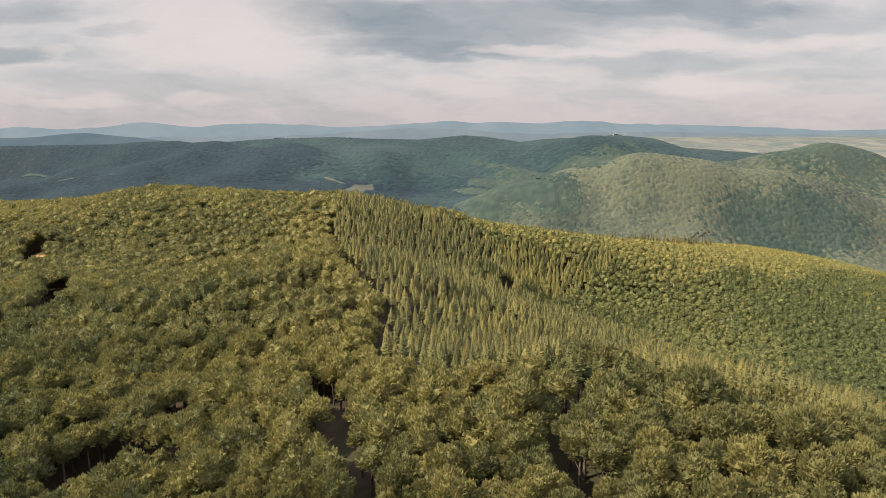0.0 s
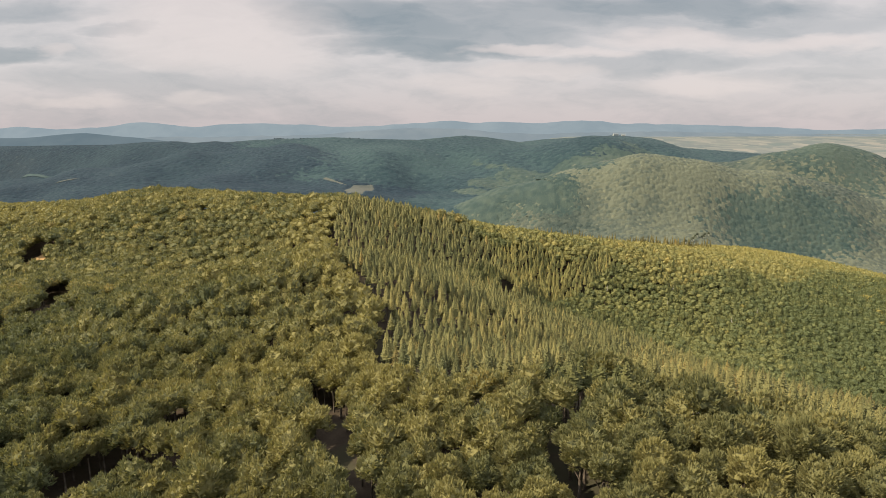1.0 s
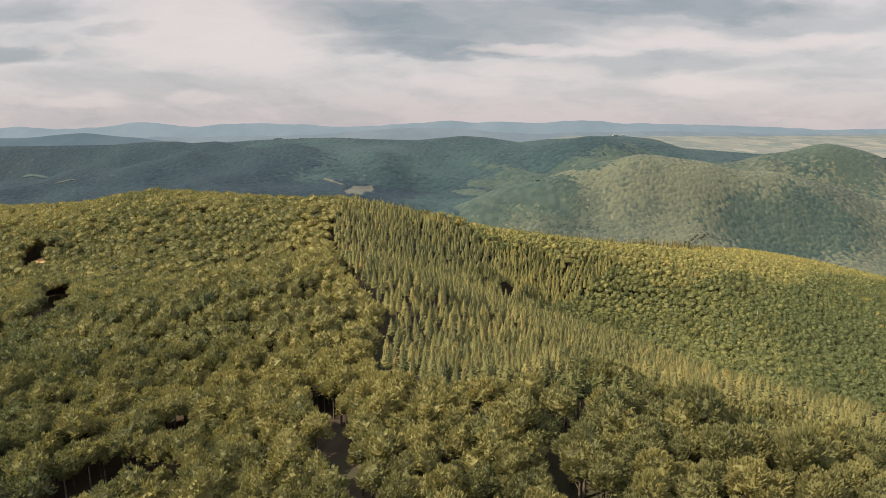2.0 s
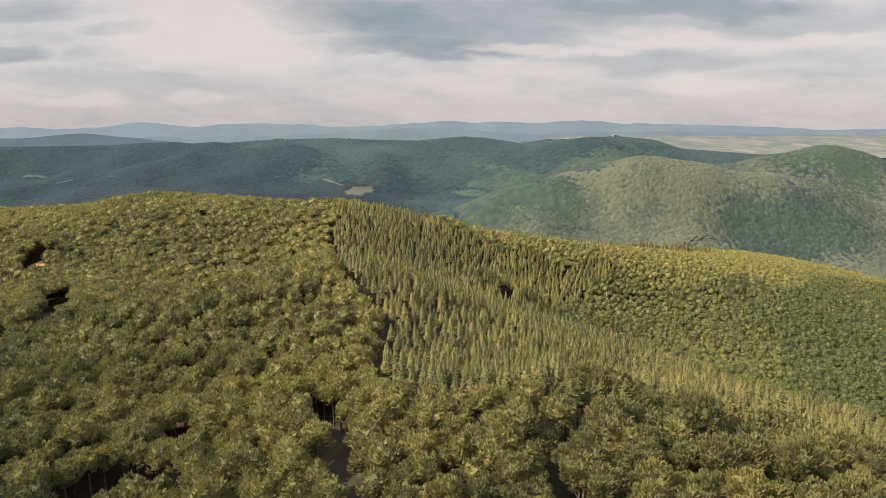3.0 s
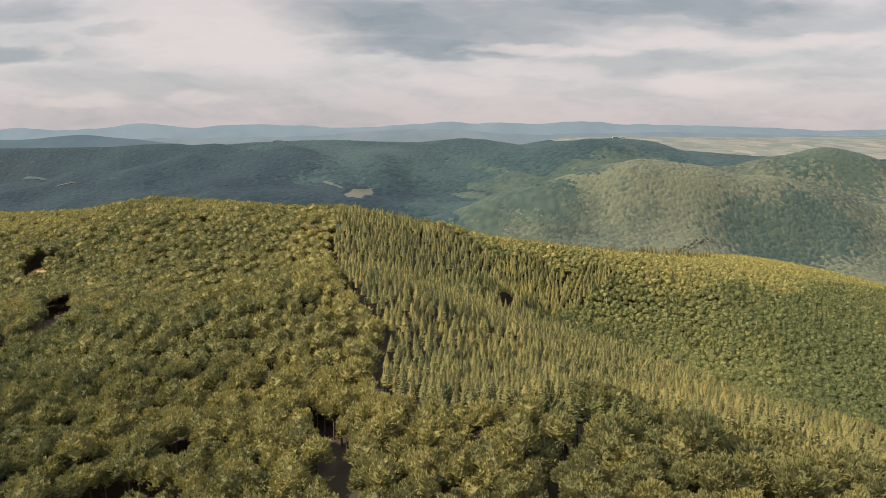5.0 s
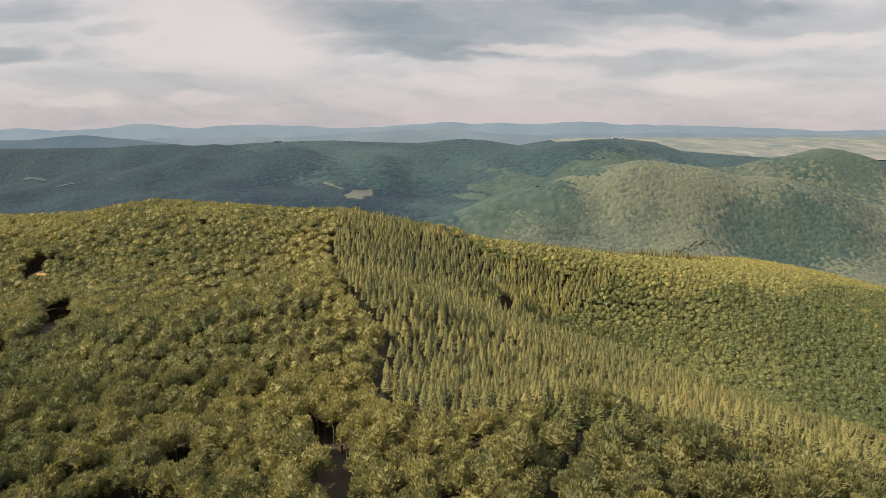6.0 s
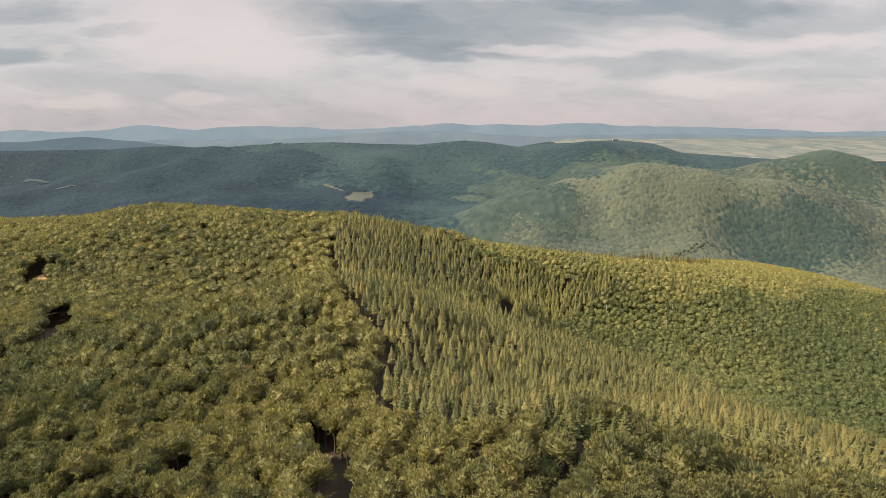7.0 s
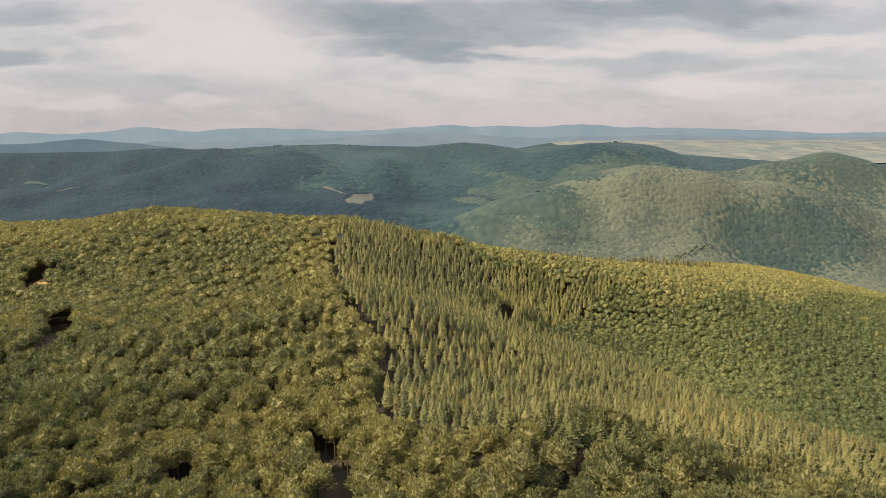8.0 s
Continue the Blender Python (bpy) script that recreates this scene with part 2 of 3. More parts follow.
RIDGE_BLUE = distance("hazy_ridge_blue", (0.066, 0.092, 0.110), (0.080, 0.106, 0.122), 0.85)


# ---------------------------------------------------------------- the lie of the land
# Hills and hollows: x, y, height, half-width, half-length, turn.
HOME_HILLS = (
    (73, -7, 130.9, 144, 452, -0.26),
    (-164, 196, 69.0, 123, 310, -0.44),
    (-128, 616, 50.7, 72, 166, 0.27),
    (-241, 439, 52.8, 66, 217, 0.22),
    (-506, 575, 158.1, 351, 289, 0.23),
    (60, 530, 60.8, 103, 45, 0.03),
    (444, 498, 67.8, 108, 333, 0.34),
    (127, 453, -34.9, 148, 62, -0.66),
    (-231, 441, -53.4, 137, 70, -0.54),
    (32, 171, 18.8, 95, 50, -0.58),
    (-126, 283, -36.0, 241, 49, 0.14),
    (-67, 312, 62.5, 71, 46, 0.10),
    (246, 603, 21.4, 68, 87, -0.19),
    (-264, 562, 2.9, 114, 56, -0.26),
)
FAR_HILLS = (
    (435, 1404, 127.4, 177, 107, 0.24),
    (775, 1339, 143.8, 156, 73, 0.19),
    (434, 1085, 155.2, 341, 70, 0.05),
    (-405, 1927, 174.2, 669, 292, 0.08),
    (450, 1880, 112.0, 185, 230, -0.10),
    (-279, 1350, 68.5, 421, 133, -0.14),
    (1185, 1483, 146.9, 244, 480, 0.70),
)
LEVEL = -97.9

# Crest of the long wooded ridge beyond the valley: x and height.
RIDGE_X = (-1817, -1287, -1137, -1016, -946, -852, -807, -693, -583, -390, -286, -86, 69, 144, 255, 327, 468, 554, 655, 739, 820, 916, 1304)
RIDGE_Z = (61, 71, 82, 85, 79, 86, 82, 91, 95, 102, 97, 94, 109, 104, 88, 97, 105, 111, 102, 73, 68, 60, 36)


def canopy(x, y):
    """Height of the closed canopy of the home ridge and the hills beyond it."""
    z = LEVEL + 0.0 * x
    for cx, cy, h, sx, sy, turn in HOME_HILLS + FAR_HILLS:
        c, s = math.cos(turn), math.sin(turn)
        u, v = (c * (x - cx) + s * (y - cy)) / sx, (c * (y - cy) - s * (x - cx)) / sy
        z = z + h * np.exp(-0.5 * (u * u + v * v))
    return z


def ease(a, b, v):
    t = np.clip((v - a) / (b - a), 0.0, 1.0)
    return t * t * (3 - 2 * t)


def ridge_line(x):
    return 2190.0 - 0.24 * x


def land_top(x, y):
    """The canopy's height all the way to the far plain."""
    near = canopy(x, y)
    back = ridge_line(x)
    folds = np.sin(x * 0.021 + 1.3 * np.sin(y * 0.006)) + 0.7 * np.sin(x * 0.011 - y * 0.013 + 2.0) + 0.5 * np.sin(x * 0.037 + y * 0.019)
    near = near + 7.0 * folds * ease(1350, 1600, y)
    spurs = 1.3 * np.sin(x * 0.024 + y * 0.010 + 1.5 * np.sin(y * 0.008)) + 0.6 * np.sin(x * 0.052 - y * 0.021 + 1.0) + 0.5 * np.sin(y * 0.045 + x * 0.01)
    near = near + 3.0 * spurs * ease(820, 900, y) * (1 - ease(1330, 1500, y))
    crest = np.interp(x, RIDGE_X, RIDGE_Z)
    plain = 30 + (y - 2500) * 0.034
    hidden = -10.0 + 0.012 * (y - 2500)
    behind = hidden + (plain - hidden) * ease(100, 900, x)
    far = np.where(y < back, crest, crest + (behind - crest) * ease(0, 420, y - back))
    return near + (far - near) * ease(-420, 0, y - back)


def tall(y):
    """From the ground to where the canopy closes: high forest on the home ridge, lower woods beyond it."""
    return 18.0 - 9.5 * ease(740, 860, y) - 3.5 * ease(1500, 1700, y)


def ground_height(x, y):
    knoll = 14.0 * np.exp(-0.5 * ((x + 326) ** 2 + (y - 501) ** 2) / 16.0 ** 2) + 11.0 * np.exp(-0.5 * ((x - 46) ** 2 + (y - 443) ** 2) / 14.0 ** 2)
    return land_top(x, y) - tall(y) + knoll


def hill_side(x, y):
    """How far inside the broadleaved wood of the rounded hills a place lies; below nought are the darker valley woods."""
    wave = 50 * np.sin(x * 0.013 + 1.0) + 40 * np.sin(y * 0.017) + 30 * np.sin((x + y) * 0.041)
    return np.minimum(x - 135 - 0.6 * np.clip(y - 900, 0, 350) + wave, 1560 + wave - y)


def land(name, xs, ys, height, material, label, category):
    """A sheet of ground over a grid of places."""
    X, Y = np.meshgrid(xs, ys)
    Z = height(X, Y)
    me = bpy.data.meshes.new(name)
    w = len(xs)
    me.from_pydata(np.stack([X, Y, Z], -1).reshape(-1, 3).tolist(), [],
                   [(r * w + c, r * w + c + 1, (r + 1) * w + c + 1, (r + 1) * w + c) for r in range(len(ys) - 1) for c in range(w - 1)])
    me.polygons.foreach_set("use_smooth", np.ones(len(me.polygons), bool))
    me.materials.append(material)
    return tagged(new(name, me), label, category, kind="structure")


wide = np.concatenate([np.arange(0, 700, 14), np.arange(700, 1800, 40), np.arange(1800, 4300, 125)])
wide = np.concatenate([-wide[:0:-1], wide])
deep_rows = np.concatenate([np.arange(-500, 0, 50), np.arange(0, 760, 12), np.arange(760, 2750, 30), np.arange(2750, 4960, 110)])
ground = land("ground", wide, deep_rows, ground_height, LITTER, "dark leaf-littered forest floor running over ridge and valley", "ground")
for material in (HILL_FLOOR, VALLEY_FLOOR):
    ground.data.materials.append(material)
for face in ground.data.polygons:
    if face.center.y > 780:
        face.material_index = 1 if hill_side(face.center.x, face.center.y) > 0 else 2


def range_of_hills(name, y, xs, zs, foot, material, label, rough=7.0):
    """A mountain range with a rounded back and folded flanks."""
    cols = np.arange(-4200, 4201, 30.0)
    crest = np.interp(cols, xs, zs)
    crest = np.convolve(np.pad(crest, 2, mode="edge"), np.ones(5) / 5, mode="valid")
    crest = crest + np.array([rough * noise.fractal(Vector((c * 0.006, y * 0.01, 0)), 0.9, 2.2, 5) for c in cols])
    rows = [(-300, 0.0), (-220, 0.22), (-150, 0.50), (-80, 0.78), (-30, 0.95), (0, 1.0), (60, 0.86), (160, 0.3)]
    verts, faces = [], []
    for d, share in rows:
        for c, top in zip(cols, crest):
            fold = 14 * noise.noise(Vector((c * 0.004, y * 0.01, d * 0.004))) * share * (1 - share) * 4
            verts.append((c, y + d, foot + (top - foot) * share + fold * 0.5))
    w = len(cols)
    for r in range(len(rows) - 1):
        faces += [(r * w + c, r * w + c + 1, (r + 1) * w + c + 1, (r + 1) * w + c) for c in range(w - 1)]
    me = bpy.data.meshes.new(name)
    me.from_pydata(verts, [], faces)
    me.polygons.foreach_set("use_smooth", np.ones(len(me.polygons), bool))
    me.materials.append(material)
    return tagged(new(name, me), label, "mountains", kind="structure")


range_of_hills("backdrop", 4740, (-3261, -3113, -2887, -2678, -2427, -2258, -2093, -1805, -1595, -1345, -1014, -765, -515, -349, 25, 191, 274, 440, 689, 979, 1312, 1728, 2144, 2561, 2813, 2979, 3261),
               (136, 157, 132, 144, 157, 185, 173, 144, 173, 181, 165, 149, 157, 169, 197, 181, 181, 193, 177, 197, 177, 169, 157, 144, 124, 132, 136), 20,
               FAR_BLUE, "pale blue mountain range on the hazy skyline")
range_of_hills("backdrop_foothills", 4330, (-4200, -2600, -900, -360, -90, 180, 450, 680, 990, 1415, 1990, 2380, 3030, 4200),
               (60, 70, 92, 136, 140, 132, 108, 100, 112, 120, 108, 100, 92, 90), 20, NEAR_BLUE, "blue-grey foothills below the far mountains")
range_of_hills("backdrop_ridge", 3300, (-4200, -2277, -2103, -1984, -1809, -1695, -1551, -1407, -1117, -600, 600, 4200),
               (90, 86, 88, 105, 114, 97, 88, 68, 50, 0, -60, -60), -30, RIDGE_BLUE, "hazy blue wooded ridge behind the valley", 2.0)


def inside(poly, x, y):
    """Which of the points lie in a polygon."""
    hit = np.zeros(len(x), bool)
    for (x0, y0), (x1, y1) in zip(poly, poly[1:] + poly[:1]):
        cross = (y0 > y) != (y1 > y)
        with np.errstate(divide="ignore", invalid="ignore"):
            hit ^= cross & (x < (x1 - x0) * (y - y0) / (y1 - y0 + 1e-12) + x0)
    return hit


def off_line(line, x, y):
    """The distance of points from a broken line."""
    best = np.full(len(x), 1e9)
    for (x0, y0), (x1, y1) in zip(line, line[1:]):
        ux, uy = x1 - x0, y1 - y0
        t = np.clip(((x - x0) * ux + (y - y0) * uy) / (ux * ux + uy * uy), 0, 1)
        best = np.minimum(best, np.hypot(x - x0 - t * ux, y - y0 - t * uy))
    return best


# Open ground in the woods, by its outline.
CLEARINGS = {
    "dry_meadow": ([(-335, 497), (-327, 481), (-316, 473), (-307, 479), (-313, 495), (-325, 504)], STUBBLE, "small clearing of dry orange grass in the wood"),
    "glade": ([(39, 426), (47, 424), (52, 436), (53, 447), (45, 449), (40, 440)], GRASS, "small bright green glade between dark trees"),
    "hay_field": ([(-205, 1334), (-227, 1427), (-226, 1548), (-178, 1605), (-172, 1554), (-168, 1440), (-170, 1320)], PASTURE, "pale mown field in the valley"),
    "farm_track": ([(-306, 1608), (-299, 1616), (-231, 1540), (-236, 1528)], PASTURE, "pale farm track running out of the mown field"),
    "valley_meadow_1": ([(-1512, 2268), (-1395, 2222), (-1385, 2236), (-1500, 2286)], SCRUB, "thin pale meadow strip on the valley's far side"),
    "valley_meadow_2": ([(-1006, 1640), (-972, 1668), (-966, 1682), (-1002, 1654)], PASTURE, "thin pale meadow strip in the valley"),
}


def clearing(name, poly, material, label):
    xs, ys = [p[0] for p in poly], [p[1] for p in poly]
    size = max(max(xs) - min(xs), max(ys) - min(ys))
    fine = max(1.5, size / 40)
    gx, gy = np.meshgrid(np.arange(min(xs), max(xs) + fine, fine), np.arange(min(ys), max(ys) + fine, fine))
    bm = bmesh.new()
    keep = inside(poly, gx.ravel(), gy.ravel()).reshape(gx.shape)
    gz = ground_height(gx, gy) + (0.4 if min(ys) < 800 else 6.4)
    made = {}
    for r in range(gx.shape[0] - 1):
        for c in range(gx.shape[1] - 1):
            if keep[r, c]:
                ring = []
                for rr, cc in ((r, c), (r, c + 1), (r + 1, c + 1), (r + 1, c)):
                    if (rr, cc) not in made:
                        made[rr, cc] = bm.verts.new((gx[rr, cc], gy[rr, cc], gz[rr, cc]))
                    ring.append(made[rr, cc])
                bm.faces.new(ring).smooth = True
    me = bpy.data.meshes.new(name)
    bm.to_mesh(me)
    me.materials.append(material)
    return tagged(new(name, me), label, "field", kind="structure")


for key, (poly, material, label) in CLEARINGS.items():
    clearing(key, poly, material, label)
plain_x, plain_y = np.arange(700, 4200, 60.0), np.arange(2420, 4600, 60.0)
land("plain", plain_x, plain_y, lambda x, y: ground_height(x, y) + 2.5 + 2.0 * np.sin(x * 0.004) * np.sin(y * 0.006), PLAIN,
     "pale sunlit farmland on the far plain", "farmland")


# ---------------------------------------------------------------- trees
def quad_ball(cuts):
    """Unit directions of a rounded cube, and its faces."""
    verts, faces, seen = [], [], {}
    for axis in range(3):
        for sign in (-1, 1):
            for i in range(cuts):
                for j in range(cuts):
                    ring = []
                    for a, b in ((i, j), (i + 1, j), (i + 1, j + 1), (i, j + 1)):
                        p = [0.0, 0.0, 0.0]
                        p[axis], p[(axis + 1) % 3], p[(axis + 2) % 3] = sign, 2 * a / cuts - 1, 2 * b / cuts - 1
                        key = tuple(round(v, 4) for v in p)
                        if key not in seen:
                            seen[key] = len(verts)
                            verts.append(Vector(p).normalized())
                        ring.append(seen[key])
                    faces.append(ring if sign > 0 else ring[::-1])
    return verts, faces


def post(verts, faces, foot, head, r0, r1, sides=5):
    """A tapered stem."""
    k, way = len(verts), (head - foot).normalized()
    a = way.orthogonal().normalized()
    b = way.cross(a)
    for centre, r in ((foot, r0), (head, r1)):
        verts += [centre + (a * math.cos(2 * math.pi * s / sides) + b * math.sin(2 * math.pi * s / sides)) * r for s in range(sides)]
    faces += [[k + s, k + (s + 1) % sides, k + sides + (s + 1) % sides, k + sides + s] for s in range(sides)]


def beech_crown(seed, clumps, shoots, cuts, long, wide_r=4.3, tall_r=5.4, heart=0.85, broad=0.24, ragged=0.09):
    """A domed crown of leafy clumps: each clump a boss on the crown that bristles with shoots pointing up and out."""
    rnd = random.Random(seed)
    middle = 19.0 - tall_r
    bosses = []
    for i in range(clumps):
        z = max(-0.45, min(0.97, 1 - (i + 0.5) / clumps * 1.45 + rnd.uniform(-0.08, 0.08)))
        a = i * 2.39996 + rnd.uniform(-0.35, 0.35)
        q = math.sqrt(1 - z * z)
        bosses.append((Vector((q * math.cos(a), q * math.sin(a), z)), rnd.uniform(0.82, 1.02)))
    size = 2.5 / math.sqrt(clumps)          # a boss's half-width as a share of the crown's
    lean = Vector((seed * 1.7, 0.3, 0.0))

    def place(d, reach):
        return Vector((d.x * wide_r * reach, d.y * wide_r * reach, middle + d.z * tall_r * reach))

    ball, ball_faces = quad_ball(cuts)
    verts = []
    for d in ball:
        swell = max(w - 0.42 * ((d - o).length / size) ** 2 for o, w in bosses)
        verts.append(place(d, heart * max(0.66, swell) * (1 + 0.12 * noise.noise(d * 1.6 + lean)) * rnd.uniform(1 - ragged, 1 + ragged)))
    faces = [list(f) for f in ball_faces if sum(ball[i].z for i in f) / 4 > -0.6]
    for o, w in bosses:
        for _ in range(shoots):
            tilt = Vector((rnd.gauss(0, 1), rnd.gauss(0, 1), rnd.gauss(0, 1))).normalized() * size * rnd.uniform(0.15, 1.0)
            d = (o + tilt).normalized()
            off = (d - o).length / size
            foot = place(d, (w - 0.36 * off * off) * (1 + 0.12 * noise.noise(d * 1.6 + lean)) * rnd.uniform(0.90, 1.0))
            way = (d * 0.6 + (d - o) / size * 0.3 + Vector((rnd.gauss(0, 0.2), rnd.gauss(0, 0.2), 0.5 + rnd.gauss(0, 0.15)))).normalized()
            face = d + Vector((rnd.gauss(0, 0.5), rnd.gauss(0, 0.5), 0.3 + rnd.gauss(0, 0.45)))
            across = way.cross(face).normalized()
            run = long * rnd.uniform(0.65, 1.35)
            k, half = len(verts), across * run * broad * rnd.uniform(0.75, 1.3)
            verts += [foot - way * run * 0.25 - half, foot - way * run * 0.25 + half, foot + way * run * 0.75]
            faces.append([k, k + 1, k + 2])
    return verts, faces


def spruce_crown(seed, tiers, points, depth, reach=2.5, slim=0.85):
    """A spire of whorls round a dense inner cone: each bough a pointed fan that stands out and turns up at its tip, leafy for depth metres below the top."""
    rnd = random.Random(seed)
    verts, faces = [], []
    top, sides = 20.0, 8
    rings = [(0.02, 0.03), (0.28, 0.27), (0.62, 0.54), (1.0, 0.76)]
    for share, r in rings:
        verts += [Vector((math.cos(b * 2 * math.pi / sides) * r * reach * rnd.uniform(0.75, 1.1), math.sin(b * 2 * math.pi / sides) * r * reach * rnd.uniform(0.75, 1.1),
                          top - 0.2 - depth * share)) for b in range(sides)]
    for t in range(len(rings) - 1):
        faces += [[t * sides + b, (t + 1) * sides + b, (t + 1) * sides + (b + 1) % sides, t * sides + (b + 1) % sides] for b in range(sides)]
    k = len(verts)
    verts += [Vector((-0.16, 0.05, top - 1.0)), Vector((0.16, -0.05, top - 1.0)), Vector((0.02, 0.02, top + 0.6))]
    faces.append([k, k + 1, k + 2])
    step = depth / tiers
    for t in range(tiers):
        a0, share = rnd.uniform(0, 6), (t + 0.6) / tiers
        r0 = reach * share ** slim * rnd.uniform(0.9, 1.08)
        for b in range(points):
            a = a0 + 2 * math.pi * (b + rnd.uniform(-0.35, 0.35)) / points
            w = math.pi / points * rnd.uniform(0.8, 1.3)
            r, z = r0 * rnd.uniform(0.72, 1.2), top - depth * share + rnd.uniform(-0.4, 0.4) * step
            k = len(verts)
            for turn, out, height in ((0.0, r * 0.15, z + step * 0.7), (w, r * 0.75, z + rnd.uniform(-0.35, 0.1) * step), (rnd.uniform(-0.3, 0.3) * w, r * 1.1, z + step * rnd.uniform(0.0, 0.5)), (-w, r * 0.75, z + rnd.uniform(-0.35, 0.1) * step)):
                verts.append(Vector((math.cos(a + turn) * out, math.sin(a + turn) * out, height)))
            faces += [[k, k + 1, k + 2], [k, k + 2, k + 3]]
    return verts, faces


def mesh_of(name, shape, material):
    me = bpy.data.meshes.new(name)
    me.from_pydata([tuple(v) for v in shape[0]], [], shape[1])
    me.materials.append(material)
    return me


def part(name, me, parent, label=""):
    ob = new(name, me)
    ob.parent = parent
    return tagged(ob, label)


def tree_thing(name, crown, stem, label, group):
    """A tree on its own: an empty at its foot with trunk and crown."""
    ob = new(name)
    part("trunk", stem, ob)
    part("crown", crown, ob)
    return tagged(ob, label, "tree", group)


def tone_by_place(x, y):
    """Beeches turn yellow early along the ride; light on the crest and shade on the flanks are put into the leaf tone.
    """
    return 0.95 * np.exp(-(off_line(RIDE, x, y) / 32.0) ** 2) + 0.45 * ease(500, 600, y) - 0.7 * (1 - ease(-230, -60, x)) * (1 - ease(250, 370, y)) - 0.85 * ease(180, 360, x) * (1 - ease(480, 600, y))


def triangles(faces):
    return [(f[0], f[i], f[i + 1]) for f in faces for i in range(1, len(f) - 1)]


def wood(name, shapes, stems, places, materials, label, category, by_place=False):
    """Many trees as one body. places: x, y, z, turn, scale, stretch in rows; each takes the next shape in turn."""
    co, tris, slots, tones, count = [], [], [], [], 0
    chance = np.random.default_rng(len(places))
    for k, shape in enumerate(shapes):
        rows = places[k::len(shapes)]
        if not len(rows):
            continue
        for (verts, faces), slot in ((shape, 0),) + (((stems, 1),) if stems else ()):
            v, f = np.array([tuple(q) for q in verts]), np.array(triangles(faces))
            c, s = np.cos(rows[:, 3])[:, None], np.sin(rows[:, 3])[:, None]
            x, y = v[None, :, 0] * rows[:, 4, None], v[None, :, 1] * rows[:, 4, None]
            out = np.stack([x * c - y * s + rows[:, 0, None], x * s + y * c + rows[:, 1, None], v[None, :, 2] * rows[:, 5, None] + rows[:, 2, None]], -1)
            co.append(out.reshape(-1, 3))
            tris.append((f[None] + (np.arange(len(rows)) * len(v))[:, None, None] + count).reshape(-1, 3))
            slots.append(np.full(len(rows) * len(f), slot))
            tone = chance.random(len(rows)) + (tone_by_place(rows[:, 0], rows[:, 1]) if by_place else 0.0)
            tones.append(np.repeat(tone, len(v)))
            count += len(rows) * len(v)
    co, tris, slots = np.concatenate(co), np.concatenate(tris), np.concatenate(slots)
    me = bpy.data.meshes.new(name)
    me.vertices.add(len(co))
    me.vertices.foreach_set("co", co.astype(np.float32).ravel())
    me.loops.add(len(tris) * 3)
    me.loops.foreach_set("vertex_index", tris.astype(np.int32).ravel())
    me.polygons.add(len(tris))
    me.polygons.foreach_set("loop_start", np.arange(0, len(tris) * 3, 3, dtype=np.int32))
    me.polygons.foreach_set("material_index", slots.astype(np.int32))
    for material in materials:
        me.materials.append(material)
    me.update(calc_edges=True)
    me.shade_flat()
    me.attributes.new("tone", "FLOAT", "POINT").data.foreach_set("value", np.concatenate(tones).astype(np.float32))
    return tagged(new(name, me), label, category, kind="stuff")


STEM = ([], [])
post(*STEM, Vector((0, 0, -1.5)), Vector((0.2, 0.1, 10.0)), 0.34, 0.20)
FINE_STEM = ([], [])
post(*FINE_STEM, Vector((0, 0, -1.5)), Vector((0.15, 0.1, 9.5)), 0.36, 0.22, 8)
for a, lean_out in ((0.4, 2.0), (2.5, 2.3), (4.4, 1.8)):
    post(*FINE_STEM, Vector((0.1, 0.1, 7.0)), Vector((math.cos(a) * lean_out, math.sin(a) * lean_out, 12.0)), 0.16, 0.06)
SPRUCE_STEM = ([], [])
post(*SPRUCE_STEM, Vector((0, 0, -1.5)), Vector((0, 0, 17.0)), 0.20, 0.05)

BEECH_FINE = [beech_crown(11 + k, 24, 74, 6, 0.86, heart=0.78, broad=0.22) for k in range(6)]
BEECH_GOOD = [beech_crown(21 + k, 19, 38, 5, 1.05, heart=0.80, broad=0.23) for k in range(6)]
BEECH_MID = [beech_crown(31 + k, 14, 14, 3, 1.4, tall_r=5.0, broad=0.26) for k in range(6)]
BEECH_FAR = [beech_crown(51 + k, 10, 8, 2, 1.55, tall_r=3.8, heart=0.90, broad=0.27, ragged=0.08) for k in range(8)]
SLOPE_MID = [beech_crown(81 + k, 10, 9, 4, 1.2, tall_r=3.8, heart=0.90, broad=0.26, ragged=0.08) for k in range(6)]
SLOPE_FAR = [beech_crown(86 + k, 7, 6, 2, 1.6, tall_r=3.4, heart=0.86, broad=0.26, ragged=0.08) for k in range(7)]
BEECH_LOW = [beech_crown(61 + k, 7, 4, 2, 2.0) for k in range(4)]
SPRUCE_FINE = [spruce_crown(71 + k, 14, 9, 8.0) for k in range(6)]
SPRUCE_MID = [spruce_crown(76 + k, 11, 7, 7.6) for k in range(7)]
SPRUCE_FAR = [spruce_crown(91 + k, 6, 6, 6.6) for k in range(6)]

# ---------------------------------------------------------------- where the trees stand
SPRUCE_STAND = [(-84, 533), (-85, 499), (-82, 467), (-69, 400), (-54, 330), (-39, 301), (-29, 288), (-24, 275), (-24, 230), (-12, 201), (-1, 186), (14, 189), (31, 191), (48, 191),
                (59, 187), (75, 174), (101, 163), (130, 166), (190, 178), (240, 225), (215, 300), (182, 370), (150, 420), (112, 440), (62, 436),
                (27, 428), (30, 452), (52, 474), (34, 497), (7, 513), (-31, 541), (-78, 530)]
RIDE = [(-84, 476), (-83, 467), (-70, 400), (-56, 330), (-41, 301), (-31, 289), (-26, 277), (-26, 229), (-15, 202), (-5, 184)]
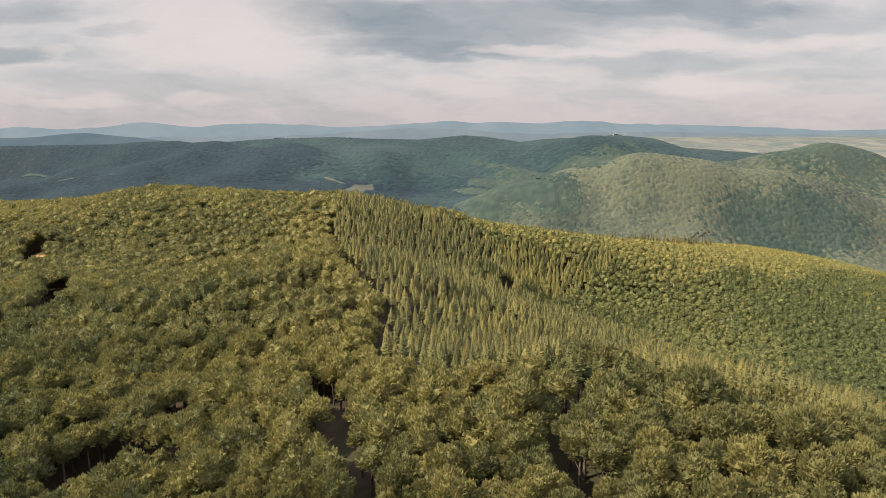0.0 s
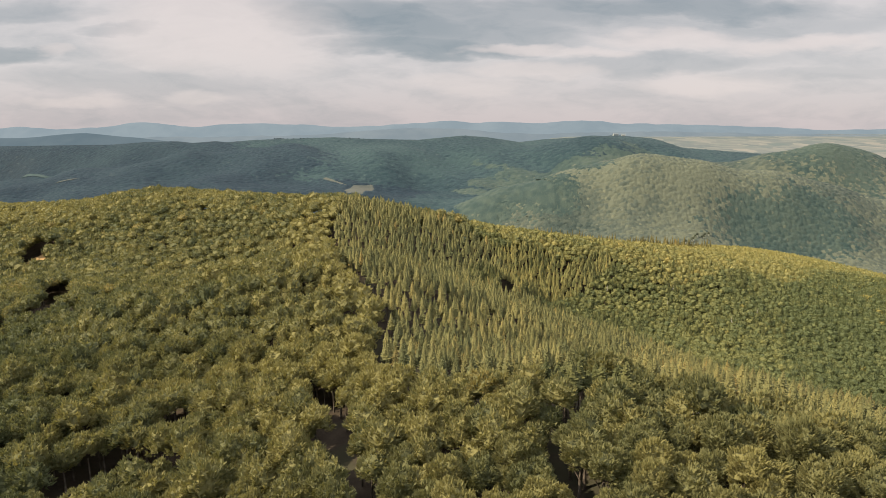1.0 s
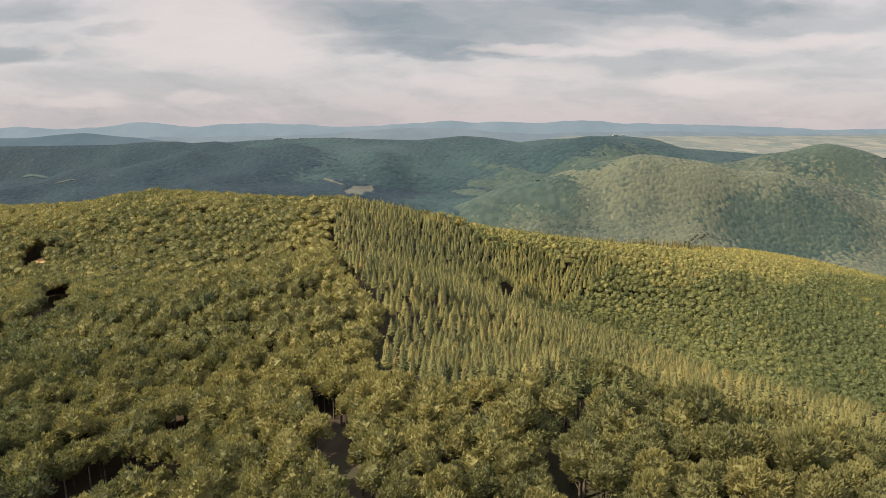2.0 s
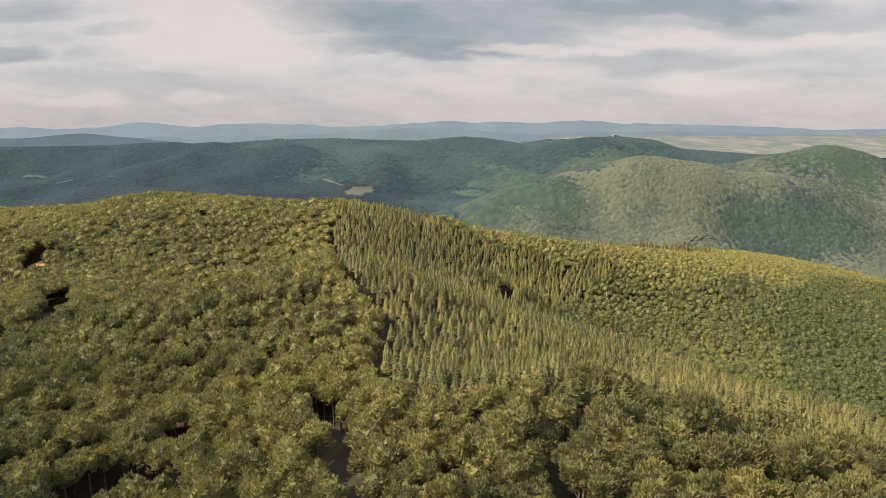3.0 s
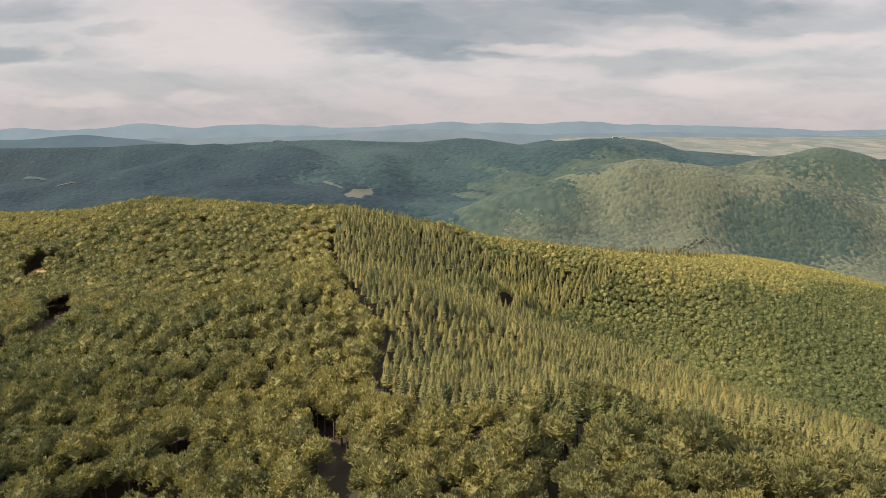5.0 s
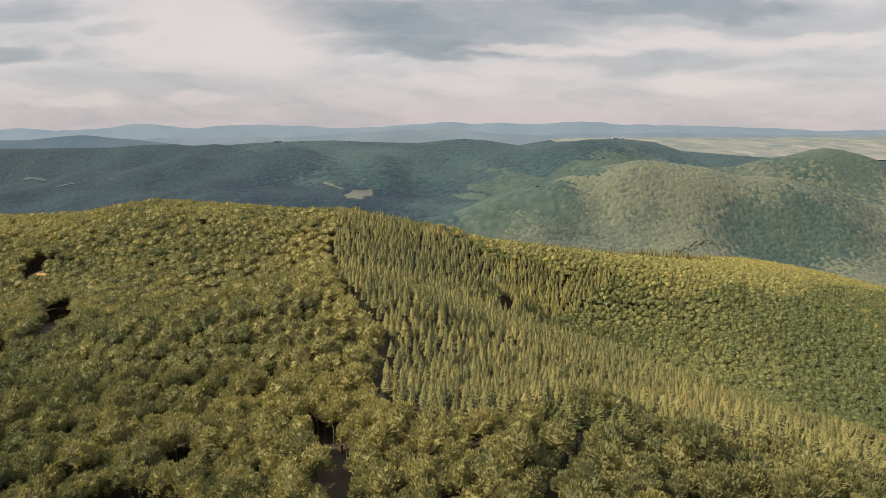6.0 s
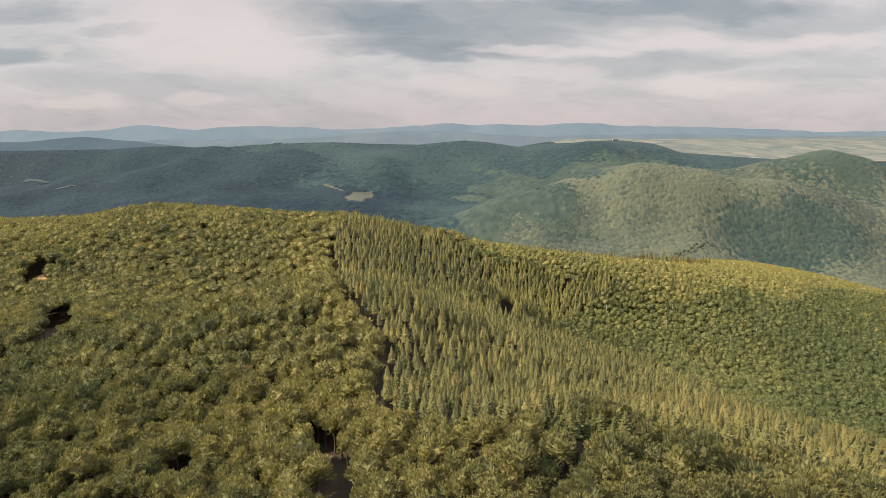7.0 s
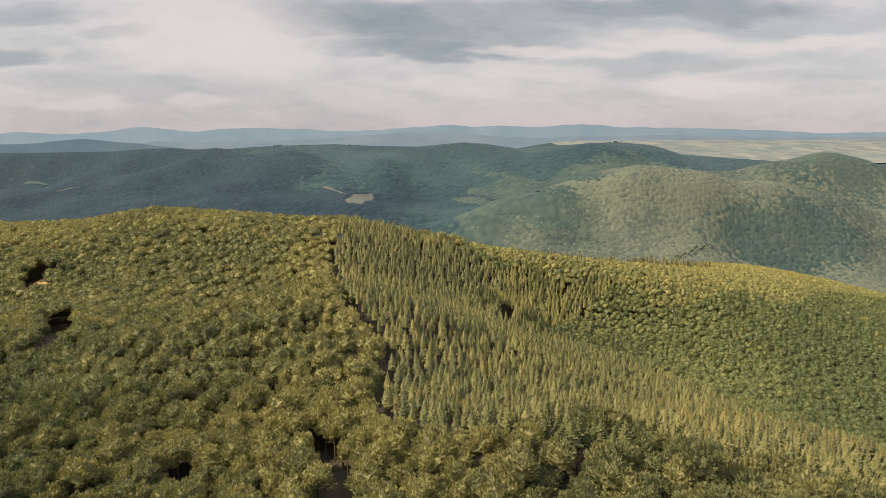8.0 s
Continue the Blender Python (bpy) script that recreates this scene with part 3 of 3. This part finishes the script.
TRACK = [(-47, 208), (-39, 195), (-35, 183), (-30, 167), (-27, 156), (-22, 143), (-17, 128), (-12, 110)]
SIDE_TRACK = [(46, 176), (36, 160), (27, 150), (28, 138), (30, 118)]
GULLY = [(-252, 405), (-214, 341), (-206, 325), (-212, 316), (-222, 309)]
HOLES = ((-84, 186, 5), (-92, 164, 8), (-99, 156, 7), (8, 164, 1.5), (10, 145, 1.2), (37, 147, 2), (-108, 217, 4), (-100, 236, 3))


def scatter(seed, spacing, x0, x1, y0, y1):
    """A jittered honeycomb of places."""
    rng = np.random.default_rng(seed)
    rows = np.arange(y0, y1, spacing * 0.866)
    cols = np.arange(x0, x1, spacing)
    X, Y = np.meshgrid(cols, rows)
    X = X + (np.arange(len(rows)) % 2)[:, None] * spacing * 0.5
    X, Y = X + rng.uniform(-0.32, 0.32, X.shape) * spacing, Y + rng.uniform(-0.32, 0.32, Y.shape) * spacing
    return X.ravel(), Y.ravel(), rng


def open_ground(x, y):
    shut = off_line(RIDE, x, y) < 2.5
    shut |= off_line(TRACK, x, y) < 4.4
    shut |= off_line(SIDE_TRACK, x, y) < 2.9
    shut |= off_line(GULLY, x, y) < 8.5
    for hx, hy, r in HOLES:
        shut |= np.hypot(x - hx, y - hy) < r + 1.2
    for poly, _, _ in CLEARINGS.values():
        shut |= inside(poly, x, y)
    return shut


def stand(seed, spacing, box, keep, low, high, lift, uneven=0.06):
    """Rows of x, y, z, turn, scale, stretch for a stand of trees."""
    x, y, rng = scatter(seed, spacing, *box)
    ok = keep(x, y) & ~open_ground(x, y)
    x, y = x[ok], y[ok]
    scale = rng.uniform(low, high, len(x))
    stretch = (tall(y) + lift + rng.normal(0, uneven, len(x)) * tall(y)) / 19.0 * (1 - 6 * uneven + 6 * uneven * scale / (0.5 * (low + high)))
    return np.stack([x, y, ground_height(x, y) - 0.2, rng.uniform(0, 6.28, len(x)), scale, stretch], -1)


def in_sight(x, y, margin=30.0):
    return np.abs(x) < 0.74 * y + margin


def home(x, y):
    """The near side of the home ridge and a little over its crest."""
    over = np.interp(x, (-600, -240, -60, 60, 200, 300, 360, 420, 700), (705, 665, 590, 585, 650, 790, 710, 675, 660))
    return in_sight(x, y) & (y < over) & (y > 85)


spruce_here = lambda x, y: inside(SPRUCE_STAND, x, y)
slope = lambda x, y: home(x, y) & ~spruce_here(x, y) & (y > 330 - 0.12 * x) & (x > 20 + 0.0 * y) | (home(x, y) & ~spruce_here(x, y) & (x > 120) & (y > 200))
dark_group = lambda x, y: ((x - 42) / 12) ** 2 + ((y - 177) / 10) ** 2 < 1
beechwood = lambda x, y: home(x, y) & ~spruce_here(x, y) & ~slope(x, y) & ~dark_group(x, y)

near_beech = stand(1, 6.3, (-260, 260, -120, 250), lambda x, y: ((y < 90) & (np.hypot(x, y) < 105)) | (beechwood(x, y) & (y < 250)), 0.80, 1.38, -0.4, 0.095)
mid_beech = stand(2, 6.1, (-420, 160, 250, 400), lambda x, y: beechwood(x, y) & (y >= 250) & (y < 400), 0.76, 1.3, -0.6, 0.07)
far_beech = stand(3, 5.3, (-620, 60, 400, 760), lambda x, y: beechwood(x, y) & (y >= 400), 0.74, 1.2, 0.8)
larch_belt = lambda x, y: slope(x, y) & (y > 425) & (y > 470 - 0.9 * (100 - x)) & (x < 150 + 0.55 * (y - 480) + 18 * np.sin(y * 0.09)) & (y < 503 + 0.06 * (x - 60) + 6 * np.sin(x * 0.11))
slope_near = stand(4, 3.6, (20, 420, 200, 430), lambda x, y: slope(x, y) & ~larch_belt(x, y) & (y < 430), 0.56, 0.92, -0.4, 0.04)
slope_far = stand(5, 3.8, (20, 660, 430, 820), lambda x, y: slope(x, y) & ~larch_belt(x, y) & (y >= 430), 0.60, 0.96, -0.4, 0.03)
larches = stand(12, 3.3, (20, 280, 420, 610), larch_belt, 0.62, 1.0, 0.0, 0.05)
near_spruce = stand(6, 5.0, (-90, 260, 160, 330), lambda x, y: spruce_here(x, y) & (y < 330) & in_sight(x, y), 0.62, 1.05, 0.3, 0.075)
far_spruce = stand(7, 4.0, (-110, 260, 330, 560), lambda x, y: spruce_here(x, y) & (y >= 330), 0.62, 1.0, 0.3, 0.06)
beyond = stand(18, 3.8, (80, 250, 545, 610), lambda x, y: (y > 552 + 0.14 * (x - 100)) & (y < 568 + 0.14 * (x - 100)), 0.35, 0.6, 3.5, 0.09)
strays = np.concatenate([stand(8, 7.5, (60, 250, 425, 520), lambda x, y: slope(x, y) & (np.sin(x * 0.11) + np.sin(y * 0.13) > 0.55), 0.75, 1.2, 1.5),
                         stand(9, 6.0, (-345, -285, 455, 500), lambda x, y: home(x, y), 0.9, 1.2, 0.0),
                         stand(10, 4.0, (28, 58, 164, 190), dark_group, 1.0, 1.4, -0.5),
                         stand(16, 4.6, (22, 38, 428, 456), lambda x, y: spruce_here(x, y) | slope(x, y), 1.1, 1.6, 2.0), stand(17, 5.2, (55, 66, 436, 456), lambda x, y: spruce_here(x, y) | slope(x, y), 1.0, 1.4, 1.5)])

# the trees that the camera passes nearest are things of their own
fine_stem, spruce_stem = mesh_of("beech_trunk", FINE_STEM, BARK), mesh_of("spruce_trunk", SPRUCE_STEM, BARK)
LABELS = ("tall beech with a domed olive-green crown in closed wood", "broad beech with a bulging yellow-green crown in closed wood")
near_beech = near_beech[np.argsort(near_beech[:, 1])]
seen_first = near_beech[:, 1] > 103
front, near_beech = near_beech[seen_first], near_beech[~seen_first]
single, rest = front[:300], front[300:]
firsts = [tree_thing("beech_tree", mesh_of("beech_crown", BEECH_FINE[k], BEECH_SINGLE), fine_stem, LABELS[k % 2], "beeches of the ridge wood") for k in range(6)]
for i, (x, y, z, turn, scale, stretch) in enumerate(single):
    m = Matrix.Translation((x, y, z)) @ Matrix.Rotation(turn, 4, "Z") @ Matrix.Diagonal((scale, scale, stretch, 1))
    if i < 6:
        firsts[i].matrix_basis = m
    else:
        copy_thing(firsts[i % 6], m @ Matrix.Diagonal([1 / v for v in firsts[i % 6].scale] + [1]))
near_spruce = near_spruce[np.argsort(near_spruce[:, 1])]
single_spruce, rest_spruce = near_spruce[:300], near_spruce[300:]
firsts = [tree_thing("spruce_tree", mesh_of("spruce_crown", SPRUCE_FINE[k], SPRUCE_SINGLE), spruce_stem, "slender olive-green spruce in a dense planted stand", "spruces of the plantation") for k in range(5)]
for i, (x, y, z, turn, scale, stretch) in enumerate(single_spruce):
    m = Matrix.Translation((x, y, z)) @ Matrix.Rotation(turn, 4, "Z") @ Matrix.Diagonal((scale, scale, stretch, 1))
    if i < 5:
        firsts[i].matrix_basis = m
    else:
        copy_thing(firsts[i % 5], m @ Matrix.Diagonal([1 / v for v in firsts[i % 5].scale] + [1]))

wood("beech_wood", BEECH_GOOD, STEM, rest, (BEECH, BARK), "dense olive-green beech wood on the near slope", "woodland", True)
below = np.hypot(near_beech[:, 0], near_beech[:, 1]) < 40
wood("beech_wood_below", BEECH_GOOD, STEM, near_beech[below], (BEECH, BARK), "dense beech wood straight below the flight line", "woodland")
near_beech = near_beech[~below & (np.hypot(near_beech[:, 0], near_beech[:, 1]) < 120)]
wood("beech_wood_behind", BEECH_LOW, STEM, near_beech, (BEECH, BARK), "dense beech wood round the foot of the flight line", "woodland")
wood("beech_wood_middle", BEECH_MID, STEM, mid_beech, (BEECH, BARK), "dense beech wood on the flank of the ridge", "woodland", True)
wood("beech_wood_crest", BEECH_FAR, None, far_beech, (BEECH, BARK), "yellow-green beech wood along the ridge crest", "woodland", True)
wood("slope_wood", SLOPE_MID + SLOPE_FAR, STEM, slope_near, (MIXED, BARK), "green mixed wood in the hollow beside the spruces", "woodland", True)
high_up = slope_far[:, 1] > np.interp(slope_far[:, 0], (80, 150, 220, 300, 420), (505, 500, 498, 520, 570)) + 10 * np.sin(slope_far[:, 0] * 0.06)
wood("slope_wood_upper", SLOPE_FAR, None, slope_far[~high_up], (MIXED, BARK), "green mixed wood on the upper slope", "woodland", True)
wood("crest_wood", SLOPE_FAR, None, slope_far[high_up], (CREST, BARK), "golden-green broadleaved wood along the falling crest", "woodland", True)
edge = np.minimum(np.abs(rest_spruce[:, 1] - 205), 60) / 60 - 0.35 * (rest_spruce[:, 0] > 95)
brown = np.random.default_rng(14).random(len(rest_spruce)) > 0.50 + 0.50 * np.clip(edge, 0, 1)
wood("browning_spruces", SPRUCE_MID, SPRUCE_STEM, rest_spruce[brown], (BROWNED, BARK), "golden-brown ailing spruces along the stand's edge", "woodland")
rest_spruce = rest_spruce[~brown]
wood("spruce_plantation", SPRUCE_MID, SPRUCE_STEM, rest_spruce, (SPRUCE, BARK), "dense planted spruce stand with pointed olive tops", "woodland")
wood("spruce_plantation_upper", SPRUCE_FAR, None, far_spruce, (SPRUCE, BARK), "dense planted spruce stand climbing to the crest", "woodland")
wood("larch_belt", SPRUCE_FAR, None, larches, (CREST, BARK), "belt of slim yellow-green young larches on the slope", "woodland")
wood("crest_larches", SPRUCE_FAR, SPRUCE_STEM, beyond, (BROWNED, BARK), "thin row of slender brownish larches over the crest", "woodland")
wood("stray_conifers", SPRUCE_MID, SPRUCE_STEM, strays, (DARK_NEEDLES, BARK), "scattered dark conifers among broadleaved trees", "woodland")


# ---------------------------------------------------------------- far woods
# cloud shadows on peak and hill, painted by switching to the darker flank wood
CLOUD_SHADE_SPOTS = ((800, 1360, 130, 110), (520, 985, 95, 45), (600, 1015, 90, 40))      # x, y, half-width, half-depth


def closed_canopy(name, box, fine, cell, dome, spiry, keep, materials, label, steep=1.0):
    """A far wood as one closed canopy: each tree a dome or a spire of its own height, the leaves rough between."""
    x0, x1, y0, y1 = box
    deep = cell / steep                # rows stand closer in plan where the hill is steep
    xs, ys = np.arange(x0, x1, fine), np.arange(y0, y1, fine / steep)
    rng = np.random.default_rng(int(abs(x0) + y1))
    X, Y = np.meshgrid(xs, ys)
    X = X + rng.uniform(-0.2, 0.2, X.shape) * fine
    Y = Y + rng.uniform(-0.2, 0.2, Y.shape) * fine / steep
    cols, rows = int((x1 - x0) / cell) + 5, int((y1 - y0) / deep) + 5
    tx, ty = rng.uniform(0.1, 0.9, (rows, cols)), rng.uniform(0.1, 0.9, (rows, cols))
    th, tone = rng.normal(0, 0.16, (rows, cols)), rng.random((rows, cols))
    spire = rng.random((rows, cols)) < spiry
    gx, gy = np.meshgrid(x0 + (np.arange(cols) - 2) * cell, y0 + (np.arange(rows) - 2) * deep)
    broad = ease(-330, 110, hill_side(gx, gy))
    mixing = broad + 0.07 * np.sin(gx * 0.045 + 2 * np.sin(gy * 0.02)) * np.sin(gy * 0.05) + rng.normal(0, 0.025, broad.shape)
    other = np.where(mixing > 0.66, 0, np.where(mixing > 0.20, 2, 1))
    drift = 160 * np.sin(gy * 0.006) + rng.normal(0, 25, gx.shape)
    other = np.where((other == 1) & ((gx + 0.22 * (gy - 1500) + drift < -420) | ((gy + 0.3 * drift < 1590) & (gx + 0.3 * drift < -40))), 3, other)      # cloud shade in the deep valley, put into a darker wood tone
    for px, py, wide_p, deep_p in CLOUD_SHADE_SPOTS:
        edge = np.hypot((gx - px) / wide_p, (gy - py) / deep_p) + 0.14 * np.sin(gx * 0.05 + gy * 0.03) + rng.normal(0, 0.20, gx.shape)
        other = np.where((other == 0) & (edge < 1), 2, other)
    kind = np.zeros(X.shape, int)
    ci, ri = ((X - x0) / cell).astype(int) + 2, ((Y - y0) / deep).astype(int) + 2
    best, shade = np.full(X.shape, -9.0), np.zeros(X.shape)
    for dr in (-1, 0, 1):
        for dc in (-1, 0, 1):
            r, c = np.clip(ri + dr, 0, rows - 1), np.clip(ci + dc, 0, cols - 1)
            px, py = x0 + (c - 2 + tx[r, c]) * cell, y0 + (r - 2 + ty[r, c]) * deep
            d = np.hypot((X - px) / cell, (Y - py) / deep)
            h = np.where(spire[r, c], 1.25 - 2.1 * d, 1.0 - 2.3 * d * d) + th[r, c]
            more = h > best
            best, shade, kind = np.where(more, h, best), np.where(more, tone[r, c], shade), np.where(more, other[r, c], kind)
    Z = land_top(X, Y) - dome * 0.5 + dome * np.maximum(best, -0.3) + rng.normal(0, 0.025, X.shape) * dome
    ok = keep(X.ravel(), Y.ravel()).reshape(X.shape)
    for poly, _, _ in CLEARINGS.values():
        cut = inside(poly, X.ravel(), Y.ravel()).reshape(X.shape)
        Z = np.where(cut, np.minimum(Z, ground_height(X, Y) + 5.6), Z)
    w = len(xs)
    index = np.arange(X.size).reshape(X.shape)
    full = ok[:-1, :-1] & ok[1:, :-1] & ok[:-1, 1:] & ok[1:, 1:]
    quads = np.stack([index[:-1, :-1], index[:-1, 1:], index[1:, 1:], index[1:, :-1]], -1)[full]
    used = np.unique(quads)
    remap = np.zeros(X.size, int)
    remap[used] = np.arange(len(used))
    co = np.stack([X.ravel(), Y.ravel(), Z.ravel()], -1)[used]
    slots = kind.ravel()[quads[:, 0]]
    quads = remap[quads]
    me = bpy.data.meshes.new(name)
    me.vertices.add(len(co))
    me.vertices.foreach_set("co", co.astype(np.float32).ravel())
    me.loops.add(len(quads) * 4)
    me.loops.foreach_set("vertex_index", quads.astype(np.int32).ravel())
    me.polygons.add(len(quads))
    me.polygons.foreach_set("loop_start", np.arange(0, len(quads) * 4, 4, dtype=np.int32))
    me.polygons.foreach_set("material_index", slots.astype(np.int32))
    for material in materials:
        me.materials.append(material)
    me.update(calc_edges=True)
    me.attributes.new("tone", "FLOAT", "POINT").data.foreach_set("value", shade.ravel()[used].astype(np.float32))
    return tagged(new(name, me), label, "woodland", kind="stuff")


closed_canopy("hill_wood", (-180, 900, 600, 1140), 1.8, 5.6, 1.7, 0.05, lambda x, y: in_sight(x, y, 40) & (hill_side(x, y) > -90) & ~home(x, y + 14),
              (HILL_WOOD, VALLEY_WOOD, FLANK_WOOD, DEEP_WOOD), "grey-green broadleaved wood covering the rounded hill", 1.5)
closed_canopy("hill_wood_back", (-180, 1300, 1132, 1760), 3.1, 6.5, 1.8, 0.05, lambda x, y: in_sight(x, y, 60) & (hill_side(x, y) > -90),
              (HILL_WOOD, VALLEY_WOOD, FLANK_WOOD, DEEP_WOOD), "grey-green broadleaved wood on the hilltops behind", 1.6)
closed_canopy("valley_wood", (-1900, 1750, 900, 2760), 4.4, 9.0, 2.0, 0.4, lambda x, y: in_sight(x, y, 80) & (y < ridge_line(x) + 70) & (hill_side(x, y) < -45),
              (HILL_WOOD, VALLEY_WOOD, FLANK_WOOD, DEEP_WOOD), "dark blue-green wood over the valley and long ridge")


# ---------------------------------------------------------------- single trees that stand out
PALE = earth("bleached_wood", (0.42, 0.40, 0.34), (0.60, 0.57, 0.50), 1.5)


def bare_tree(x, y, top, spread, seed):
    """A dead tree: a pale forked stem with a few bare limbs, its tip at a height above the canopy."""
    rnd = random.Random(seed)
    foot = float(ground_height(np.array([x]), np.array([y]))[0])
    tip = tall(np.array([y]))[0] + top
    ob = new("dead_tree")
    ob.location = (x, y, foot)
    stem = ([], [])
    post(*stem, Vector((0, 0, -0.5)), Vector((0.2, 0.1, tip * 0.6)), 0.22, 0.14, 6)
    post(*stem, Vector((0.2, 0.1, tip * 0.6)), Vector((0.0, 0.3, tip)), 0.14, 0.04, 6)
    part("trunk", mesh_of("bare_trunk", stem, PALE), ob)
    for k in range(6):
        limb = ([], [])
        a, z = k * 1.1 + rnd.uniform(0, 0.5), tip * rnd.uniform(0.62, 0.88)
        start = Vector((0.1, 0.2, z))
        bend = start + Vector((math.cos(a), math.sin(a), 0.9)) * spread * 0.55
        post(*limb, start, bend, 0.10, 0.06)
        post(*limb, bend, bend + Vector((math.cos(a + 0.4), math.sin(a + 0.4), 1.6)) * spread * 0.5, 0.06, 0.02)
        part("limb", mesh_of("bare_limb", limb, PALE), ob)
    return tagged(ob, "bleached dead tree with bare limbs among green crowns", "tree")


for k, (x, y, top, spread) in enumerate(((64, 150, 1.2, 1.6), (181, 484, 2.5, 1.3), (172, 470, 2.0, 1.2), (214, 452, 2.0, 1.2), (238, 462, 2.0, 1.3),
                                         (128, 480, 2.2, 1.2))):
    bare_tree(x, y, top, spread, k)

skyline = [(-612, 5.5), (-606, 4.0), (-600, 6.5), (-594, 4.5), (-588, 6.0), (-579, 3.5), (-562, 2.5), (-540, 2.0), (-512, 3.0), (-500, 2.2), (-486, 2.6), (-462, 2.0),
           (-350, 2.0), (-330, 3.0), (-318, 2.0), (-296, 3.2), (-280, 2.0)]
far_spruce_mesh = mesh_of("skyline_spruce_crown", SPRUCE_FAR[0], VALLEY_WOOD)
for x, over in skyline:
    y = ridge_line(x) - 6
    foot = float(ground_height(np.array([x]), np.array([y]))[0])
    ob = tree_thing("spruce_tree", far_spruce_mesh, spruce_stem, "dark spruce standing out on the ridge skyline", "skyline spruces")
    ob.matrix_basis = Matrix.Translation((x, y, foot)) @ Matrix.Diagonal((1.9, 1.9, (tall(np.array([y]))[0] + over) / 20.0, 1))


# ---------------------------------------------------------------- pale birches at the foot of the hill, and a house on the far ridge
BIRCH_ROW = ((341, 914), (407, 960))
BIRCH_BARK = earth("birch_bark", (0.30, 0.29, 0.26), (0.44, 0.42, 0.38), 1.2)
BIRCH_LEAVES = foliage("birch_leaves", (0.050, 0.062, 0.046), (0.080, 0.092, 0.062), (0.115, 0.122, 0.075), (0.14, 0.14, 0.08), 0.03, 0.02, 0.2, single=True)
birch_stem = ([], [])
post(*birch_stem, Vector((0, 0, -1.0)), Vector((0.3, 0.1, 8.0)), 0.34, 0.26, 6)
post(*birch_stem, Vector((0.3, 0.1, 8.0)), Vector((0.1, 0.0, 15.0)), 0.26, 0.08, 6)
birch_trunk = mesh_of("birch_trunk", birch_stem, BIRCH_BARK)
birch_crowns = [mesh_of("birch_crown", beech_crown(101 + k, 8, 14, 2, 1.2, wide_r=2.2, tall_r=3.6, heart=0.7), BIRCH_LEAVES) for k in range(3)]
rnd = random.Random(5)
for k in range(14):
    share = (k + rnd.uniform(-0.3, 0.3)) / 13
    x, y = BIRCH_ROW[0][0] + (BIRCH_ROW[1][0] - BIRCH_ROW[0][0]) * share, BIRCH_ROW[0][1] + (BIRCH_ROW[1][1] - BIRCH_ROW[0][1]) * share + rnd.uniform(-3, 3)
    foot = float(ground_height(np.array([x]), np.array([y]))[0])
    ob = tree_thing("birch_tree", birch_crowns[k % 3], birch_trunk, "slim birch with a pale bare trunk at the wood's edge", "birches of the wood edge")
    ob.matrix_basis = Matrix.Translation((x, y, foot + 2.0)) @ Matrix.Rotation(rnd.uniform(0, 6.28), 4, "Z") @ Matrix.Diagonal((0.9, 0.9, rnd.uniform(0.55, 0.75), 1))


def house(x, y, turn, long, deep, high):
    """A plain gabled house: walls, a pitched roof that overhangs, and a row of windows."""
    foot = float(land_top(np.array([x]), np.array([y]))[0])
    ob = new("house")
    ob.matrix_basis = Matrix.Translation((x, y, foot)) @ Matrix.Rotation(turn, 4, "Z")
    a, b = long / 2, deep / 2
    ridge = high + deep * 0.38
    walls = ([Vector(p) for p in ((-a, -b, -3), (a, -b, -3), (a, b, -3), (-a, b, -3), (-a, -b, high), (a, -b, high), (a, b, high), (-a, b, high), (-a, 0, ridge), (a, 0, ridge))],
             [[0, 1, 5, 4], [1, 2, 6, 9, 5], [2, 3, 7, 6], [3, 0, 4, 8, 7]])
    part("wall", mesh_of("house_wall", walls, PLASTER), ob)
    o, t = 0.7, 0.35
    drop = o * (ridge - high) / b
    roof = ([], [])
    for side in (-1, 1):
        i = len(roof[0])
        for lift in (0.02, t):
            roof[0].extend(Vector(p) for p in ((-a - o, side * (b + o), high - drop + lift), (a + o, side * (b + o), high - drop + lift), (a + o, 0, ridge + lift), (-a - o, 0, ridge + lift)))
        roof[1].extend([i + q for q in f] for f in ((0, 1, 2, 3), (4, 5, 6, 7), (0, 1, 5, 4), (1, 2, 6, 5), (0, 3, 7, 4)))
    part("roof", mesh_of("house_roof", roof, SLATE), ob)
    for i in range(int(long / 4)):
        wx = -a + 2 + i * 4
        pane = ([Vector(p) for p in ((wx - 0.6, -b - 0.05, 1.0), (wx + 0.6, -b - 0.05, 1.0), (wx + 0.6, -b - 0.05, 2.6), (wx - 0.6, -b - 0.05, 2.6),
                                     (wx - 0.6, -b + 0.1, 1.0), (wx + 0.6, -b + 0.1, 1.0), (wx + 0.6, -b + 0.1, 2.6), (wx - 0.6, -b + 0.1, 2.6))],
                [[0, 1, 2, 3], [0, 1, 5, 4], [1, 2, 6, 5], [2, 3, 7, 6], [3, 0, 4, 7]])
        part("window", mesh_of("house_window", pane, SLATE), ob)
    return tagged(ob, "small white gabled house on the wooded ridge top", "house", "houses on the ridge")


PLASTER = earth("white_plaster", (0.24, 0.25, 0.25), (0.30, 0.31, 0.30), 0.3)
SLATE = earth("grey_slate", (0.10, 0.12, 0.13), (0.14, 0.16, 0.17), 0.5)
for x, over, turn, long in ((548, -14, 0.15, 16.0), (572, -10, -0.2, 12.0)):
    house(x, ridge_line(x) + over, turn, long, 8.0, 4.0)
